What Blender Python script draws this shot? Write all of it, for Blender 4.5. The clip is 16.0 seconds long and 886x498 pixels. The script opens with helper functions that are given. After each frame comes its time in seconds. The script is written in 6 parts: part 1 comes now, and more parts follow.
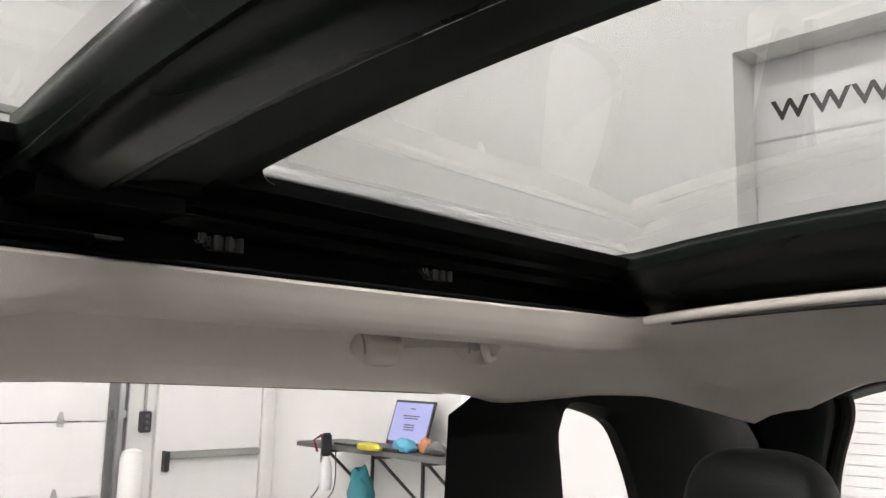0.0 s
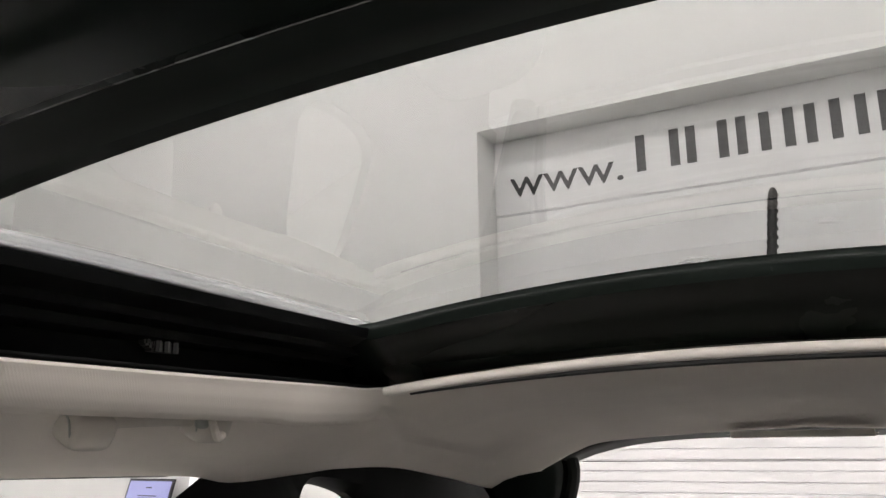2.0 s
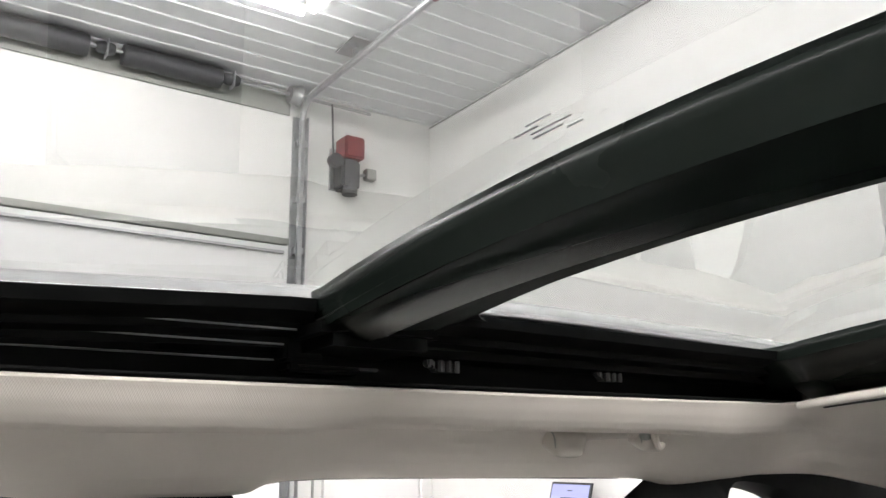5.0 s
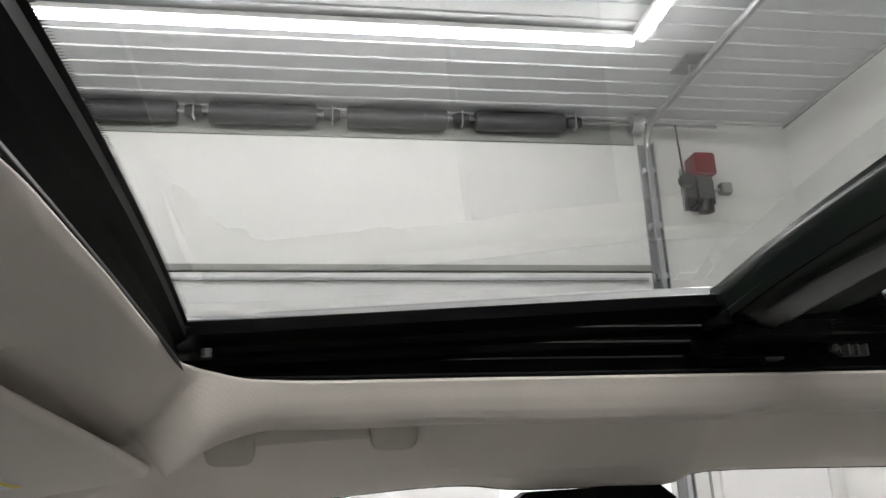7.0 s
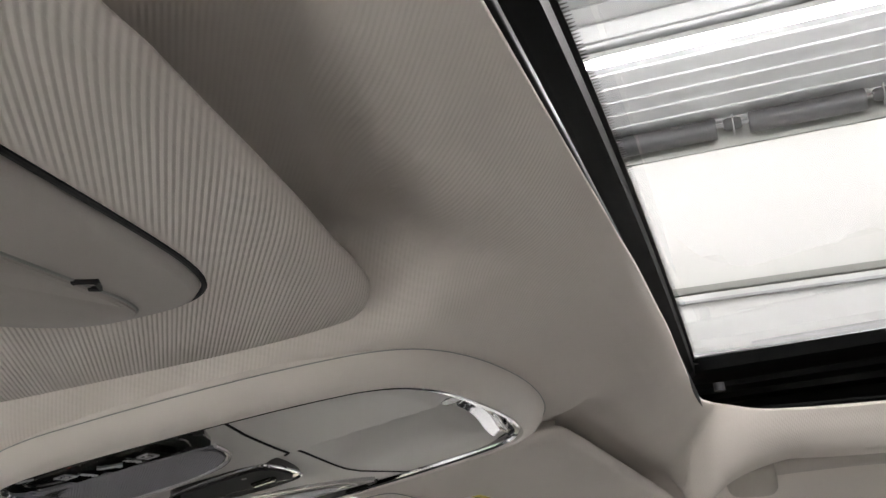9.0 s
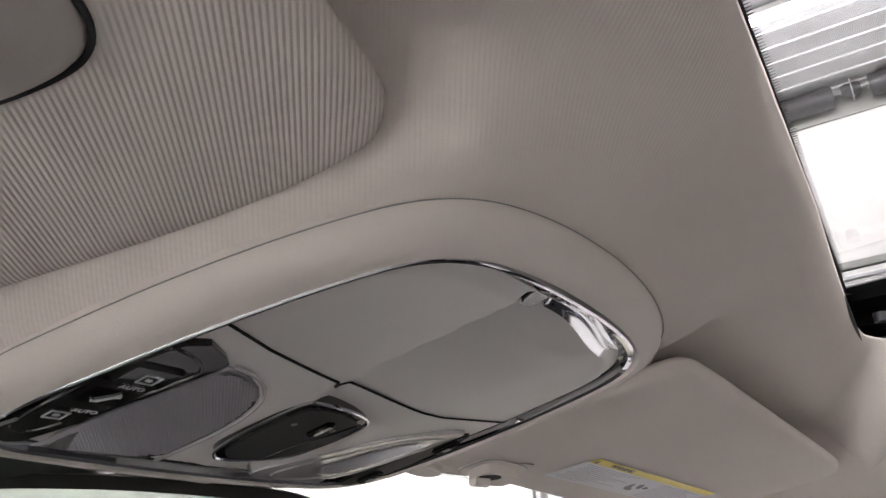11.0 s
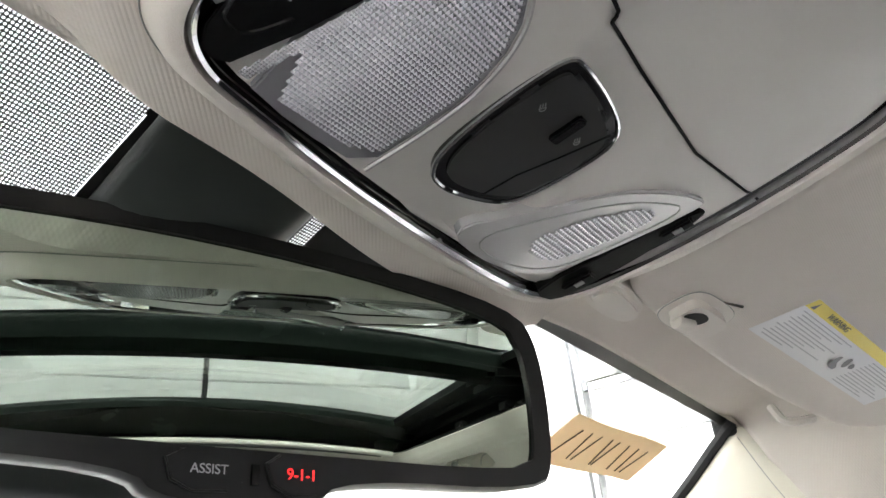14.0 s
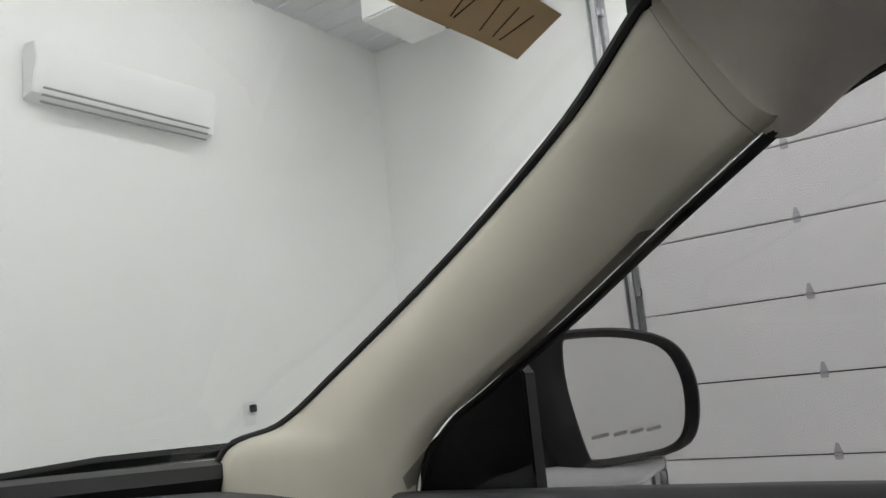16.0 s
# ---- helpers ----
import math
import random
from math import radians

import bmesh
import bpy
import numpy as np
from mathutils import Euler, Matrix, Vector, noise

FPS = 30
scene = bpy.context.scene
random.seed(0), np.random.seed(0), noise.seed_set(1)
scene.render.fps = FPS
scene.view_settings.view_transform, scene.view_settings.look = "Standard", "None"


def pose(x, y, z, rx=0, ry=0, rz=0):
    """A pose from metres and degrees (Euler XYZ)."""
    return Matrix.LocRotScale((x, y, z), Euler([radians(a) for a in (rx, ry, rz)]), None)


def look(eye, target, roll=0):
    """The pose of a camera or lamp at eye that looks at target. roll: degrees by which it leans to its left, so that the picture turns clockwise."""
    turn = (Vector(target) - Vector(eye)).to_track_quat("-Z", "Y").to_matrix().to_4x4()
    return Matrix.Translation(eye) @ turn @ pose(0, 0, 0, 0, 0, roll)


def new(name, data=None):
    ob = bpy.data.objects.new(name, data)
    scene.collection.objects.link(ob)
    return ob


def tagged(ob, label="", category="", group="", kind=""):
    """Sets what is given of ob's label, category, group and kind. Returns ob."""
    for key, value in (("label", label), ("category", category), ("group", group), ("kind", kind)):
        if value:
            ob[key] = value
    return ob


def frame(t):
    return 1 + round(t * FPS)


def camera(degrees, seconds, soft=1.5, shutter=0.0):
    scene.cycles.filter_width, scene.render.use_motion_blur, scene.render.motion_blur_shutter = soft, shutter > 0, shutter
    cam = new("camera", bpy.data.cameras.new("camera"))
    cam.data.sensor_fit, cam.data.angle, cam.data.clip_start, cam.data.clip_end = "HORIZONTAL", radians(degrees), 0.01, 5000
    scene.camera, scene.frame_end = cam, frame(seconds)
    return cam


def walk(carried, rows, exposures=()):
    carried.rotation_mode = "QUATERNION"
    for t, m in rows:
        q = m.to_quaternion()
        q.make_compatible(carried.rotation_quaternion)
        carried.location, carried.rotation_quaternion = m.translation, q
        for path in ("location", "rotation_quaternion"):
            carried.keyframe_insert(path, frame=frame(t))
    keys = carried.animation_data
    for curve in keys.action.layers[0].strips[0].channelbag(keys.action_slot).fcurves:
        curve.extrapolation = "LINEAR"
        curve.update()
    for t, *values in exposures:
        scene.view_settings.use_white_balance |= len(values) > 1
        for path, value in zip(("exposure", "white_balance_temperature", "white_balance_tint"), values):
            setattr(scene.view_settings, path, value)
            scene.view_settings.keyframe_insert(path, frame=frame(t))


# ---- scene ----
cam = camera(56.6, 16.0)
PATH = [
    (0, (-0.136, -0.247, 1.43), (1.28, -1.626, 1.732), 1.4),
    (0.5, (-0.134, -0.267, 1.434), (1.117, -1.784, 1.802), 0.3),
    (1, (-0.131, -0.279, 1.436), (0.982, -1.891, 1.838), -0.4),
    (1.5, (-0.133, -0.29, 1.438), (0.864, -1.97, 1.868), -0.8),
    (2, (-0.136, -0.277, 1.439), (0.795, -1.986, 1.899), -0.8),
    (2.5, (-0.144, -0.252, 1.442), (0.747, -1.98, 1.911), -0.9),
    (3, (-0.165, -0.219, 1.441), (0.707, -1.957, 1.908), -1.1),
    (3.5, (-0.183, -0.194, 1.442), (0.855, -1.838, 1.91), -0.5),
    (4, (-0.192, -0.166, 1.445), (1.061, -1.652, 1.917), -0.1),
    (4.5, (-0.193, -0.129, 1.443), (1.246, -1.431, 1.926), -0.5),
    (4.7, (-0.214, -0.107, 1.443), (1.293, -1.331, 1.926), -0.5),
    (6.8, (-0.334, -0.015, 1.4), (1.539, -0.416, 1.974), -2.5),
    (7, (-0.334, -0.004, 1.394), (1.553, -0.318, 1.979), -2.4),
    (7.5, (-0.339, 0.028, 1.392), (1.563, 0.041, 2.009), -2.4),
    (8, (-0.369, 0.042, 1.398), (1.491, 0.375, 2.053), -2.0),
    (8.5, (-0.376, 0.058, 1.398), (1.431, 0.583, 2.075), -1.9),
    (8.7, (-0.382, 0.061, 1.398), (1.408, 0.639, 2.078), -2.1),
    (10.8, (-0.306, 0.078, 1.379), (1.351, 0.922, 2.114), -5.6),
    (11, (-0.281, 0.089, 1.371), (1.358, 0.959, 2.115), -5.2),
    (11.5, (-0.23, 0.14, 1.356), (1.394, 1.013, 2.131), -4.8),
    (12, (-0.238, 0.179, 1.329), (1.372, 1.031, 2.155), -5.3),
    (12.5, (-0.229, 0.2, 1.307), (1.372, 1.03, 2.173), -6.1),
    (13, (-0.224, 0.226, 1.287), (1.358, 1.045, 2.195), -6.7),
    (13.5, (-0.22, 0.235, 1.278), (1.341, 1.101, 2.18), -6.8),
    (14, (-0.219, 0.234, 1.277), (1.325, 1.14, 2.167), -6.8),
    (14.5, (-0.205, 0.238, 1.272), (1.33, 1.171, 2.152), -6.6),
    (15, (-0.153, 0.227, 1.232), (1.389, 1.227, 2.022), -6.1),
    (15.3, (-0.13, 0.229, 1.221), (1.431, 1.285, 1.89), -5.7),
    (15.5, (-0.115, 0.214, 1.211), (1.459, 1.297, 1.802), -5.8),
    (15.6, (-0.106, 0.207, 1.201), (1.473, 1.311, 1.739), -5.3),
    (16, (-0.021, 0.201, 1.143), (1.577, 1.35, 1.501), -5.6),
]
EXPOSURE = [(0, 1.30, 6850, 14), (1.0, 1.15, 6850, 14), (1.5, 1.13, 6850, 15), (2.5, 1.15, 6850, 15), (3.5, 1.25, 6800, 15), (4.7, 1.72, 6700, 13), (7, 1.0, 6650, 11), (8.0, 1.17, 6700, 14), (8.7, 1.48, 6700, 14), (11, 1.65, 6650, 20), (11.5, 1.68, 6700, 20), (12.0, 2.05, 6500, 16), (13, 2.3, 6450, 14), (14.5, 2.3, 6500, 12), (15.0, 1.08, 6450, 12), (15.5, -0.12, 6250, 14), (16, -0.28, 6500, 11)]
walk(cam, [(t, look(eye, target, roll)) for t, eye, target, roll in PATH], EXPOSURE)
LED = 60.0

# ---- light ----
world = bpy.data.worlds.new("world")
scene.world = world
world.use_nodes = True
world.node_tree.nodes["Background"].inputs[0].default_value = (0.75, 0.8, 0.9, 1)
world.node_tree.nodes["Background"].inputs[1].default_value = 0.05


# ---- helpers of the scene ----
def nodes_of(m):
    m.use_nodes = True
    nt = m.node_tree
    return nt, nt.nodes["Principled BSDF"]


def material(name, color, rough=0.5, metal=0.0, vary=0.06, grain=30.0, bump=0.0, bump_scale=400.0, coat=0.0, spec=0.5, spots=0.0):
    """A surface with variation at two scales, and fine relief."""
    m = bpy.data.materials.new(name)
    nt, b = nodes_of(m)
    tc = nt.nodes.new("ShaderNodeTexCoord")
    n1, n2 = nt.nodes.new("ShaderNodeTexNoise"), nt.nodes.new("ShaderNodeTexNoise")
    n1.inputs["Scale"].default_value, n2.inputs["Scale"].default_value = grain, grain * 0.12
    n1.inputs["Detail"].default_value = 5
    add = nt.nodes.new("ShaderNodeMath")
    add.operation = "ADD"
    ramp = nt.nodes.new("ShaderNodeMapRange")
    ramp.inputs[1].default_value, ramp.inputs[2].default_value = 0.6, 1.4
    ramp.inputs[3].default_value, ramp.inputs[4].default_value = 1 - vary, 1 + vary
    mix = nt.nodes.new("ShaderNodeVectorMath")
    mix.operation = "SCALE"
    mix.inputs[0].default_value = color
    nt.links.new(tc.outputs["Object"], n1.inputs["Vector"])
    nt.links.new(tc.outputs["Object"], n2.inputs["Vector"])
    nt.links.new(n1.outputs["Fac"], add.inputs[0])
    nt.links.new(n2.outputs["Fac"], add.inputs[1])
    nt.links.new(add.outputs[0], ramp.inputs[0])
    nt.links.new(ramp.outputs[0], mix.inputs["Scale"])
    nt.links.new(mix.outputs[0], b.inputs["Base Color"])
    rr = nt.nodes.new("ShaderNodeMapRange")
    rr.inputs[3].default_value, rr.inputs[4].default_value = max(0, rough - 0.06), min(1, rough + 0.06)
    nt.links.new(n1.outputs["Fac"], rr.inputs[0])
    nt.links.new(rr.outputs[0], b.inputs["Roughness"])
    b.inputs["Metallic"].default_value = metal
    b.inputs["Coat Weight"].default_value = coat
    b.inputs["Specular IOR Level"].default_value = spec
    if bump:
        n3 = nt.nodes.new("ShaderNodeTexNoise")
        n3.inputs["Scale"].default_value = bump_scale
        bp = nt.nodes.new("ShaderNodeBump")
        bp.inputs["Strength"].default_value, bp.inputs["Distance"].default_value = bump, 1.0 / bump_scale
        nt.links.new(tc.outputs["Object"], n3.inputs["Vector"])
        nt.links.new(n3.outputs["Fac"], bp.inputs["Height"])
        nt.links.new(bp.outputs[0], b.inputs["Normal"])
    return m


def woven(name, color, pitch=0.0022, strength=0.35, axis=("X", "Y"), cross=0.5, vary=0.05, turn=0.0):
    """Knitted trim cloth: two crossing sets of threads, with a soft mottling."""
    m = material(name, color, rough=0.92, vary=vary, grain=14.0, spec=0.15)
    nt = m.node_tree
    b = nt.nodes["Principled BSDF"]
    tc = nt.nodes.new("ShaderNodeTexCoord")
    spin = nt.nodes.new("ShaderNodeMapping")
    spin.inputs["Rotation"].default_value = (0, 0, turn)
    nt.links.new(tc.outputs["Object"], spin.inputs["Vector"])
    heights = []
    for ax, k in zip(axis, (1.0, cross)):
        w = nt.nodes.new("ShaderNodeTexWave")
        w.bands_direction = ax
        w.inputs["Scale"].default_value = 0.314 / pitch * (1.0 if ax == axis[0] else 0.8)
        w.inputs["Distortion"].default_value = 0.25
        w.inputs["Detail"].default_value = 1.0
        w.inputs["Detail Scale"].default_value = 0.4
        nt.links.new(spin.outputs["Vector"], w.inputs["Vector"])
        mu = nt.nodes.new("ShaderNodeMath")
        mu.operation = "MULTIPLY"
        mu.inputs[1].default_value = k
        nt.links.new(w.outputs["Fac"], mu.inputs[0])
        heights.append(mu)
    add = nt.nodes.new("ShaderNodeMath")
    nt.links.new(heights[0].outputs[0], add.inputs[0])
    nt.links.new(heights[1].outputs[0], add.inputs[1])
    bp = nt.nodes.new("ShaderNodeBump")
    bp.inputs["Strength"].default_value, bp.inputs["Distance"].default_value = strength, pitch * 0.5
    nt.links.new(add.outputs[0], bp.inputs["Height"])
    nt.links.new(bp.outputs[0], b.inputs["Normal"])
    return m


def glass(name, tint, share=1.0):
    """Thin pane: clear to look through, with gloss that grows towards grazing views."""
    m = bpy.data.materials.new(name)
    m.use_nodes = True
    nt = m.node_tree
    nt.nodes.clear()
    out, tr, gl = (nt.nodes.new("ShaderNode" + k) for k in ("OutputMaterial", "BsdfTransparent", "BsdfGlossy"))
    mix, lw, pw, mu = (nt.nodes.new("ShaderNode" + k) for k in ("MixShader", "LayerWeight", "Math", "Math"))
    tr.inputs[0].default_value = (*tint, 1)
    gl.inputs["Roughness"].default_value = 0.0
    lw.inputs["Blend"].default_value = 0.5
    pw.operation, mu.operation = "POWER", "MULTIPLY_ADD"
    pw.inputs[1].default_value = 5.0
    mu.inputs[1].default_value, mu.inputs[2].default_value = 0.85 * share, 0.06 * share
    nt.links.new(lw.outputs["Facing"], pw.inputs[0])
    nt.links.new(pw.outputs[0], mu.inputs[0])
    nt.links.new(mu.outputs[0], mix.inputs[0])
    nt.links.new(tr.outputs[0], mix.inputs[1])
    nt.links.new(gl.outputs[0], mix.inputs[2])
    nt.links.new(mix.outputs[0], out.inputs[0])
    return m


def glowing(name, color, strength):
    m = bpy.data.materials.new(name)
    nt, b = nodes_of(m)
    b.inputs["Base Color"].default_value = (*[min(1, c) for c in color], 1)
    b.inputs["Emission Color"].default_value = (*color, 1)
    b.inputs["Emission Strength"].default_value = strength
    return m


def thing(name, label, category, group="", kind="", at=(0, 0, 0)):
    ob = new(name)
    ob.empty_display_size = 0.05
    ob.location = at
    return tagged(ob, label, category, group, kind)


def part(name, bm, mat, parent=None, label="", smooth=True, kind=""):
    me = bpy.data.meshes.new(name)
    if isinstance(bm, bmesh.types.BMesh):
        bmesh.ops.recalc_face_normals(bm, faces=bm.faces)
        bm.to_mesh(me)
        bm.free()
    else:
        bpy.data.meshes.remove(me)
        me = bm
    me.materials.clear()
    me.materials.append(mat)
    if smooth:
        me.shade_smooth()
        me.set_sharp_from_angle(angle=radians(38))
    ob = new(name, me)
    if parent:
        ob.parent = parent
        ob.matrix_parent_inverse = Matrix.Translation(-parent.location) if not parent.parent else Matrix.Identity(4)
    return tagged(ob, label, kind=kind)


def solid(ob, thick, offset=1.0):
    md = ob.modifiers.new("thickness", "SOLIDIFY")
    md.thickness, md.offset = thick, offset
    return ob


def chaikin(pts, rounds=3, closed=True):
    pts = [Vector(p) for p in pts]
    for _ in range(rounds):
        out = []
        n = len(pts)
        for i in range(n if closed else n - 1):
            a, b = pts[i], pts[(i + 1) % n]
            out += [a.lerp(b, 0.25), a.lerp(b, 0.75)]
        pts = out if closed else [pts[0], *out, pts[-1]]
    return pts


def spline(pts, count):
    """Even parameter Catmull-Rom through the points."""
    pts = [Vector(p) for p in pts]
    p = [pts[0] * 2 - pts[1], *pts, pts[-1] * 2 - pts[-2]]
    out = []
    for k in range(count):
        u = k / (count - 1) * (len(pts) - 1)
        i = min(int(u), len(pts) - 2)
        f = u - i
        a, b, c, d = p[i : i + 4]
        out.append(0.5 * (2 * b + (c - a) * f + (2 * a - 5 * b + 4 * c - d) * f * f + (3 * b - a - 3 * c + d) * f**3))
    return out


def grid(rows, closed=False, bm=None):
    """A skin over rows of points; closed joins each row's end to its start."""
    bm = bm or bmesh.new()
    vs = [[bm.verts.new(p) for p in row] for row in rows]
    for r0, r1 in zip(vs, vs[1:]):
        n = len(r0)
        for i in range(n if closed else n - 1):
            j = (i + 1) % n
            bm.faces.new((r0[i], r0[j], r1[j], r1[i]))
    return bm


def prism(outline, m, depth, bevel=0.0, segments=2, bm=None):
    """A plate with the outline (2D), its face at local z 0 and its back at depth."""
    b2 = bmesh.new()
    vs = [b2.verts.new((p[0], p[1], 0)) for p in outline]
    f = b2.faces.new(vs)
    ex = bmesh.ops.extrude_face_region(b2, geom=[f])
    for v in ex["geom"]:
        if isinstance(v, bmesh.types.BMVert):
            v.co.z = depth
    if bevel:
        ed = [e for e in b2.edges if all(abs(v.co.z) < 1e-9 for v in e.verts)]
        bmesh.ops.bevel(b2, geom=ed, offset=bevel, segments=segments, affect="EDGES", clamp_overlap=True)
    bmesh.ops.transform(b2, matrix=m, verts=b2.verts)
    if bm is None:
        return b2
    me = bpy.data.meshes.new("tmp")
    b2.to_mesh(me)
    b2.free()
    bm.from_mesh(me)
    bpy.data.meshes.remove(me)
    return bm


def box(size, m=None, bevel=0.0, segments=2, bm=None):
    x, y, z = (s / 2 for s in size)
    b2 = bmesh.new()
    bmesh.ops.create_cube(b2, size=1)
    bmesh.ops.scale(b2, vec=size, verts=b2.verts)
    if bevel:
        bmesh.ops.bevel(b2, geom=b2.edges[:], offset=bevel, segments=segments, affect="EDGES", clamp_overlap=True)
    if m is not None:
        bmesh.ops.transform(b2, matrix=m, verts=b2.verts)
    if bm is None:
        return b2
    me = bpy.data.meshes.new("tmp")
    b2.to_mesh(me)
    b2.free()
    bm.from_mesh(me)
    bpy.data.meshes.remove(me)
    return bm


def span(lo, hi, bevel=0.0, segments=2, bm=None):
    lo, hi = Vector(lo), Vector(hi)
    return box(hi - lo, Matrix.Translation((lo + hi) / 2), bevel, segments, bm)


def tube(path, radius, sides=10, closed=False, cap=True, bm=None, squash=1.0):
    """A round bar along a path; radius may be a list."""
    path = [Vector(p) for p in path]
    n = len(path)
    rad = radius if isinstance(radius, (list, tuple)) else [radius] * n
    rows, up = [], None
    for i, p in enumerate(path):
        a, b = path[i - 1] if (i or closed) else p, path[(i + 1) % n] if (i < n - 1 or closed) else p
        d = (b - a).normalized()
        if up is None:
            up = d.orthogonal().normalized()
        up = (up - d * up.dot(d)).normalized()
        side = d.cross(up)
        rows.append([p + (up * math.cos(2 * math.pi * k / sides) * squash + side * math.sin(2 * math.pi * k / sides)) * rad[i] for k in range(sides)])
    if closed:
        rows.append(rows[0])
    bm = bm or bmesh.new()
    vs = [[bm.verts.new(p) for p in row] for row in (rows[:-1] if closed else rows)]
    if closed:
        vs.append(vs[0])
    for r0, r1 in zip(vs, vs[1:]):
        for k in range(sides):
            j = (k + 1) % sides
            bm.faces.new((r0[k], r0[j], r1[j], r1[k]))
    if cap and not closed:
        bm.faces.new(vs[0])
        bm.faces.new(vs[-1])
    return bm


def letters(text, size, m, thick=0.0006):
    """Words in the built-in font as a mesh, centred on the pose m."""
    cu = bpy.data.curves.new("words", "FONT")
    cu.body, cu.size, cu.extrude, cu.align_x, cu.align_y = text, size, thick / 2, "CENTER", "CENTER"
    ob = new("words", cu)
    dg = bpy.context.evaluated_depsgraph_get()
    me = bpy.data.meshes.new_from_object(ob.evaluated_get(dg))
    bpy.data.objects.remove(ob)
    bpy.data.curves.remove(cu)
    me.transform(m)
    return me


def axes(origin, ex, ey):
    ex = Vector(ex).normalized()
    ey = Vector(ey)
    ey = (ey - ex * ey.dot(ex)).normalized()
    ez = ex.cross(ey)
    m = Matrix((ex, ey, ez)).transposed().to_4x4()
    m.translation = origin
    return m


def thin_card(name, color):
    """Card that lets some of the light behind it through."""
    m = material(name, color, rough=0.85, vary=0.08, grain=60)
    nt = m.node_tree
    b = nt.nodes["Principled BSDF"]
    tl, mix = nt.nodes.new("ShaderNodeBsdfTranslucent"), nt.nodes.new("ShaderNodeMixShader")
    tl.inputs[0].default_value = (0.72, 0.61, 0.45, 1)
    mix.inputs[0].default_value = 0.4
    nt.links.new(b.outputs[0], mix.inputs[1])
    nt.links.new(tl.outputs[0], mix.inputs[2])
    nt.links.new(mix.outputs[0], nt.nodes["Material Output"].inputs[0])
    return m


# ---- materials ----
M = {}
M["lining"] = woven("headliner_cloth", (0.72, 0.665, 0.61), pitch=0.0015, strength=0.17, axis=("Y", "X"), cross=0.5, turn=radians(-38))
M["visor"] = woven("visor_cloth", (0.70, 0.65, 0.60), pitch=0.0014, strength=0.42, axis=("Y", "X"), cross=0.05, turn=radians(-38))
M["visor_fine"] = woven("fine_visor_cloth", (0.70, 0.65, 0.60), pitch=0.0012, strength=0.15, axis=("Y", "X"), cross=0.6)
M["trim"] = material("beige_moulded_plastic", (0.71, 0.66, 0.61), rough=0.55, vary=0.02, bump=0.12, bump_scale=1500)
M["handle"] = material("beige_handle_plastic", (0.52, 0.48, 0.43), rough=0.6, vary=0.02, bump=0.1, bump_scale=1500)
M["vanity"] = material("grey_beige_vanity_plastic", (0.42, 0.39, 0.36), rough=0.55, vary=0.03, bump=0.1, bump_scale=1600)
M["console"] = material("grey_beige_satin_plastic", (0.60, 0.58, 0.55), rough=0.42, vary=0.02, bump=0.06, bump_scale=1800)
M["pillar"] = material("beige_pillar_plastic", (0.62, 0.59, 0.49), rough=0.6, vary=0.03, bump=0.15, bump_scale=1200)
M["black"] = material("black_grained_plastic", (0.008, 0.008, 0.008), rough=0.4, spec=0.3, vary=0.1, bump=0.05, bump_scale=1400)
M["satin"] = material("black_satin_metal", (0.0100, 0.0138, 0.0118), rough=0.26, vary=0.1, grain=6, spec=0.13)
# The satin metal dulled, so the beam's rear half shows no reflections
M["beam_matt"] = material("dulled_satin_metal", (0.0095, 0.0132, 0.0112), rough=0.62, vary=0.1, grain=6, spec=0.06)
M["gloss"] = material("black_gloss_plastic", (0.006, 0.006, 0.007), rough=0.08, vary=0.1, coat=0.4)
M["pillar_black"] = material("black_pillar_plastic", (0.004, 0.004, 0.004), rough=0.55, vary=0.15, bump=0.1, bump_scale=900, spec=0.06)
M["channel"] = material("matt_black_channel", (0.004, 0.0045, 0.0045), rough=0.5, vary=0.15, spec=0.08)
M["cover"] = material("black_satin_cover", (0.030, 0.036, 0.033), rough=0.34, vary=0.08, spec=0.5)
M["rail"] = material("worn_grey_rail", (0.30, 0.31, 0.31), rough=0.35, metal=0.5, vary=0.2, grain=60)
M["rubber"] = material("black_rubber", (0.01, 0.01, 0.01), rough=0.75, vary=0.2)
M["chrome"] = material("chrome", (0.62, 0.63, 0.65), rough=0.07, metal=1.0, vary=0.02)
M["dark_chrome"] = material("dark_chrome", (0.30, 0.31, 0.33), rough=0.12, metal=1.0, vary=0.02)
M["steel"] = material("galvanised_steel", (0.45, 0.46, 0.47), rough=0.4, metal=0.85, vary=0.18, grain=25)
M["springs"] = material("dark_oiled_steel", (0.06, 0.06, 0.065), rough=0.5, metal=0.3, vary=0.2, grain=12)
M["grey_clip"] = material("worn_grey_plastic", (0.11, 0.11, 0.11), rough=0.5, vary=0.3, grain=90)
M["white_wall"] = material("white_painted_board", (0.80, 0.80, 0.785), rough=0.6, vary=0.02, grain=1.5, bump=0.012, bump_scale=60)
M["white_ceiling"] = material("white_ribbed_sheet", (0.70, 0.715, 0.73), rough=0.6, vary=0.03, grain=2.0)
M["white_door"] = material("white_sectional_panel", (0.79, 0.79, 0.79), rough=0.45, vary=0.03, grain=4.0, bump=0.04, bump_scale=250)
M["white_paint"] = material("white_car_paint", (0.78, 0.79, 0.80), rough=0.18, vary=0.01, coat=0.8)
M["floor"] = material("grey_sealed_concrete", (0.62, 0.62, 0.60), rough=0.35, vary=0.12, grain=2.0)
M["carpet"] = material("dark_carpet", (0.05, 0.047, 0.043), rough=0.95, vary=0.2)
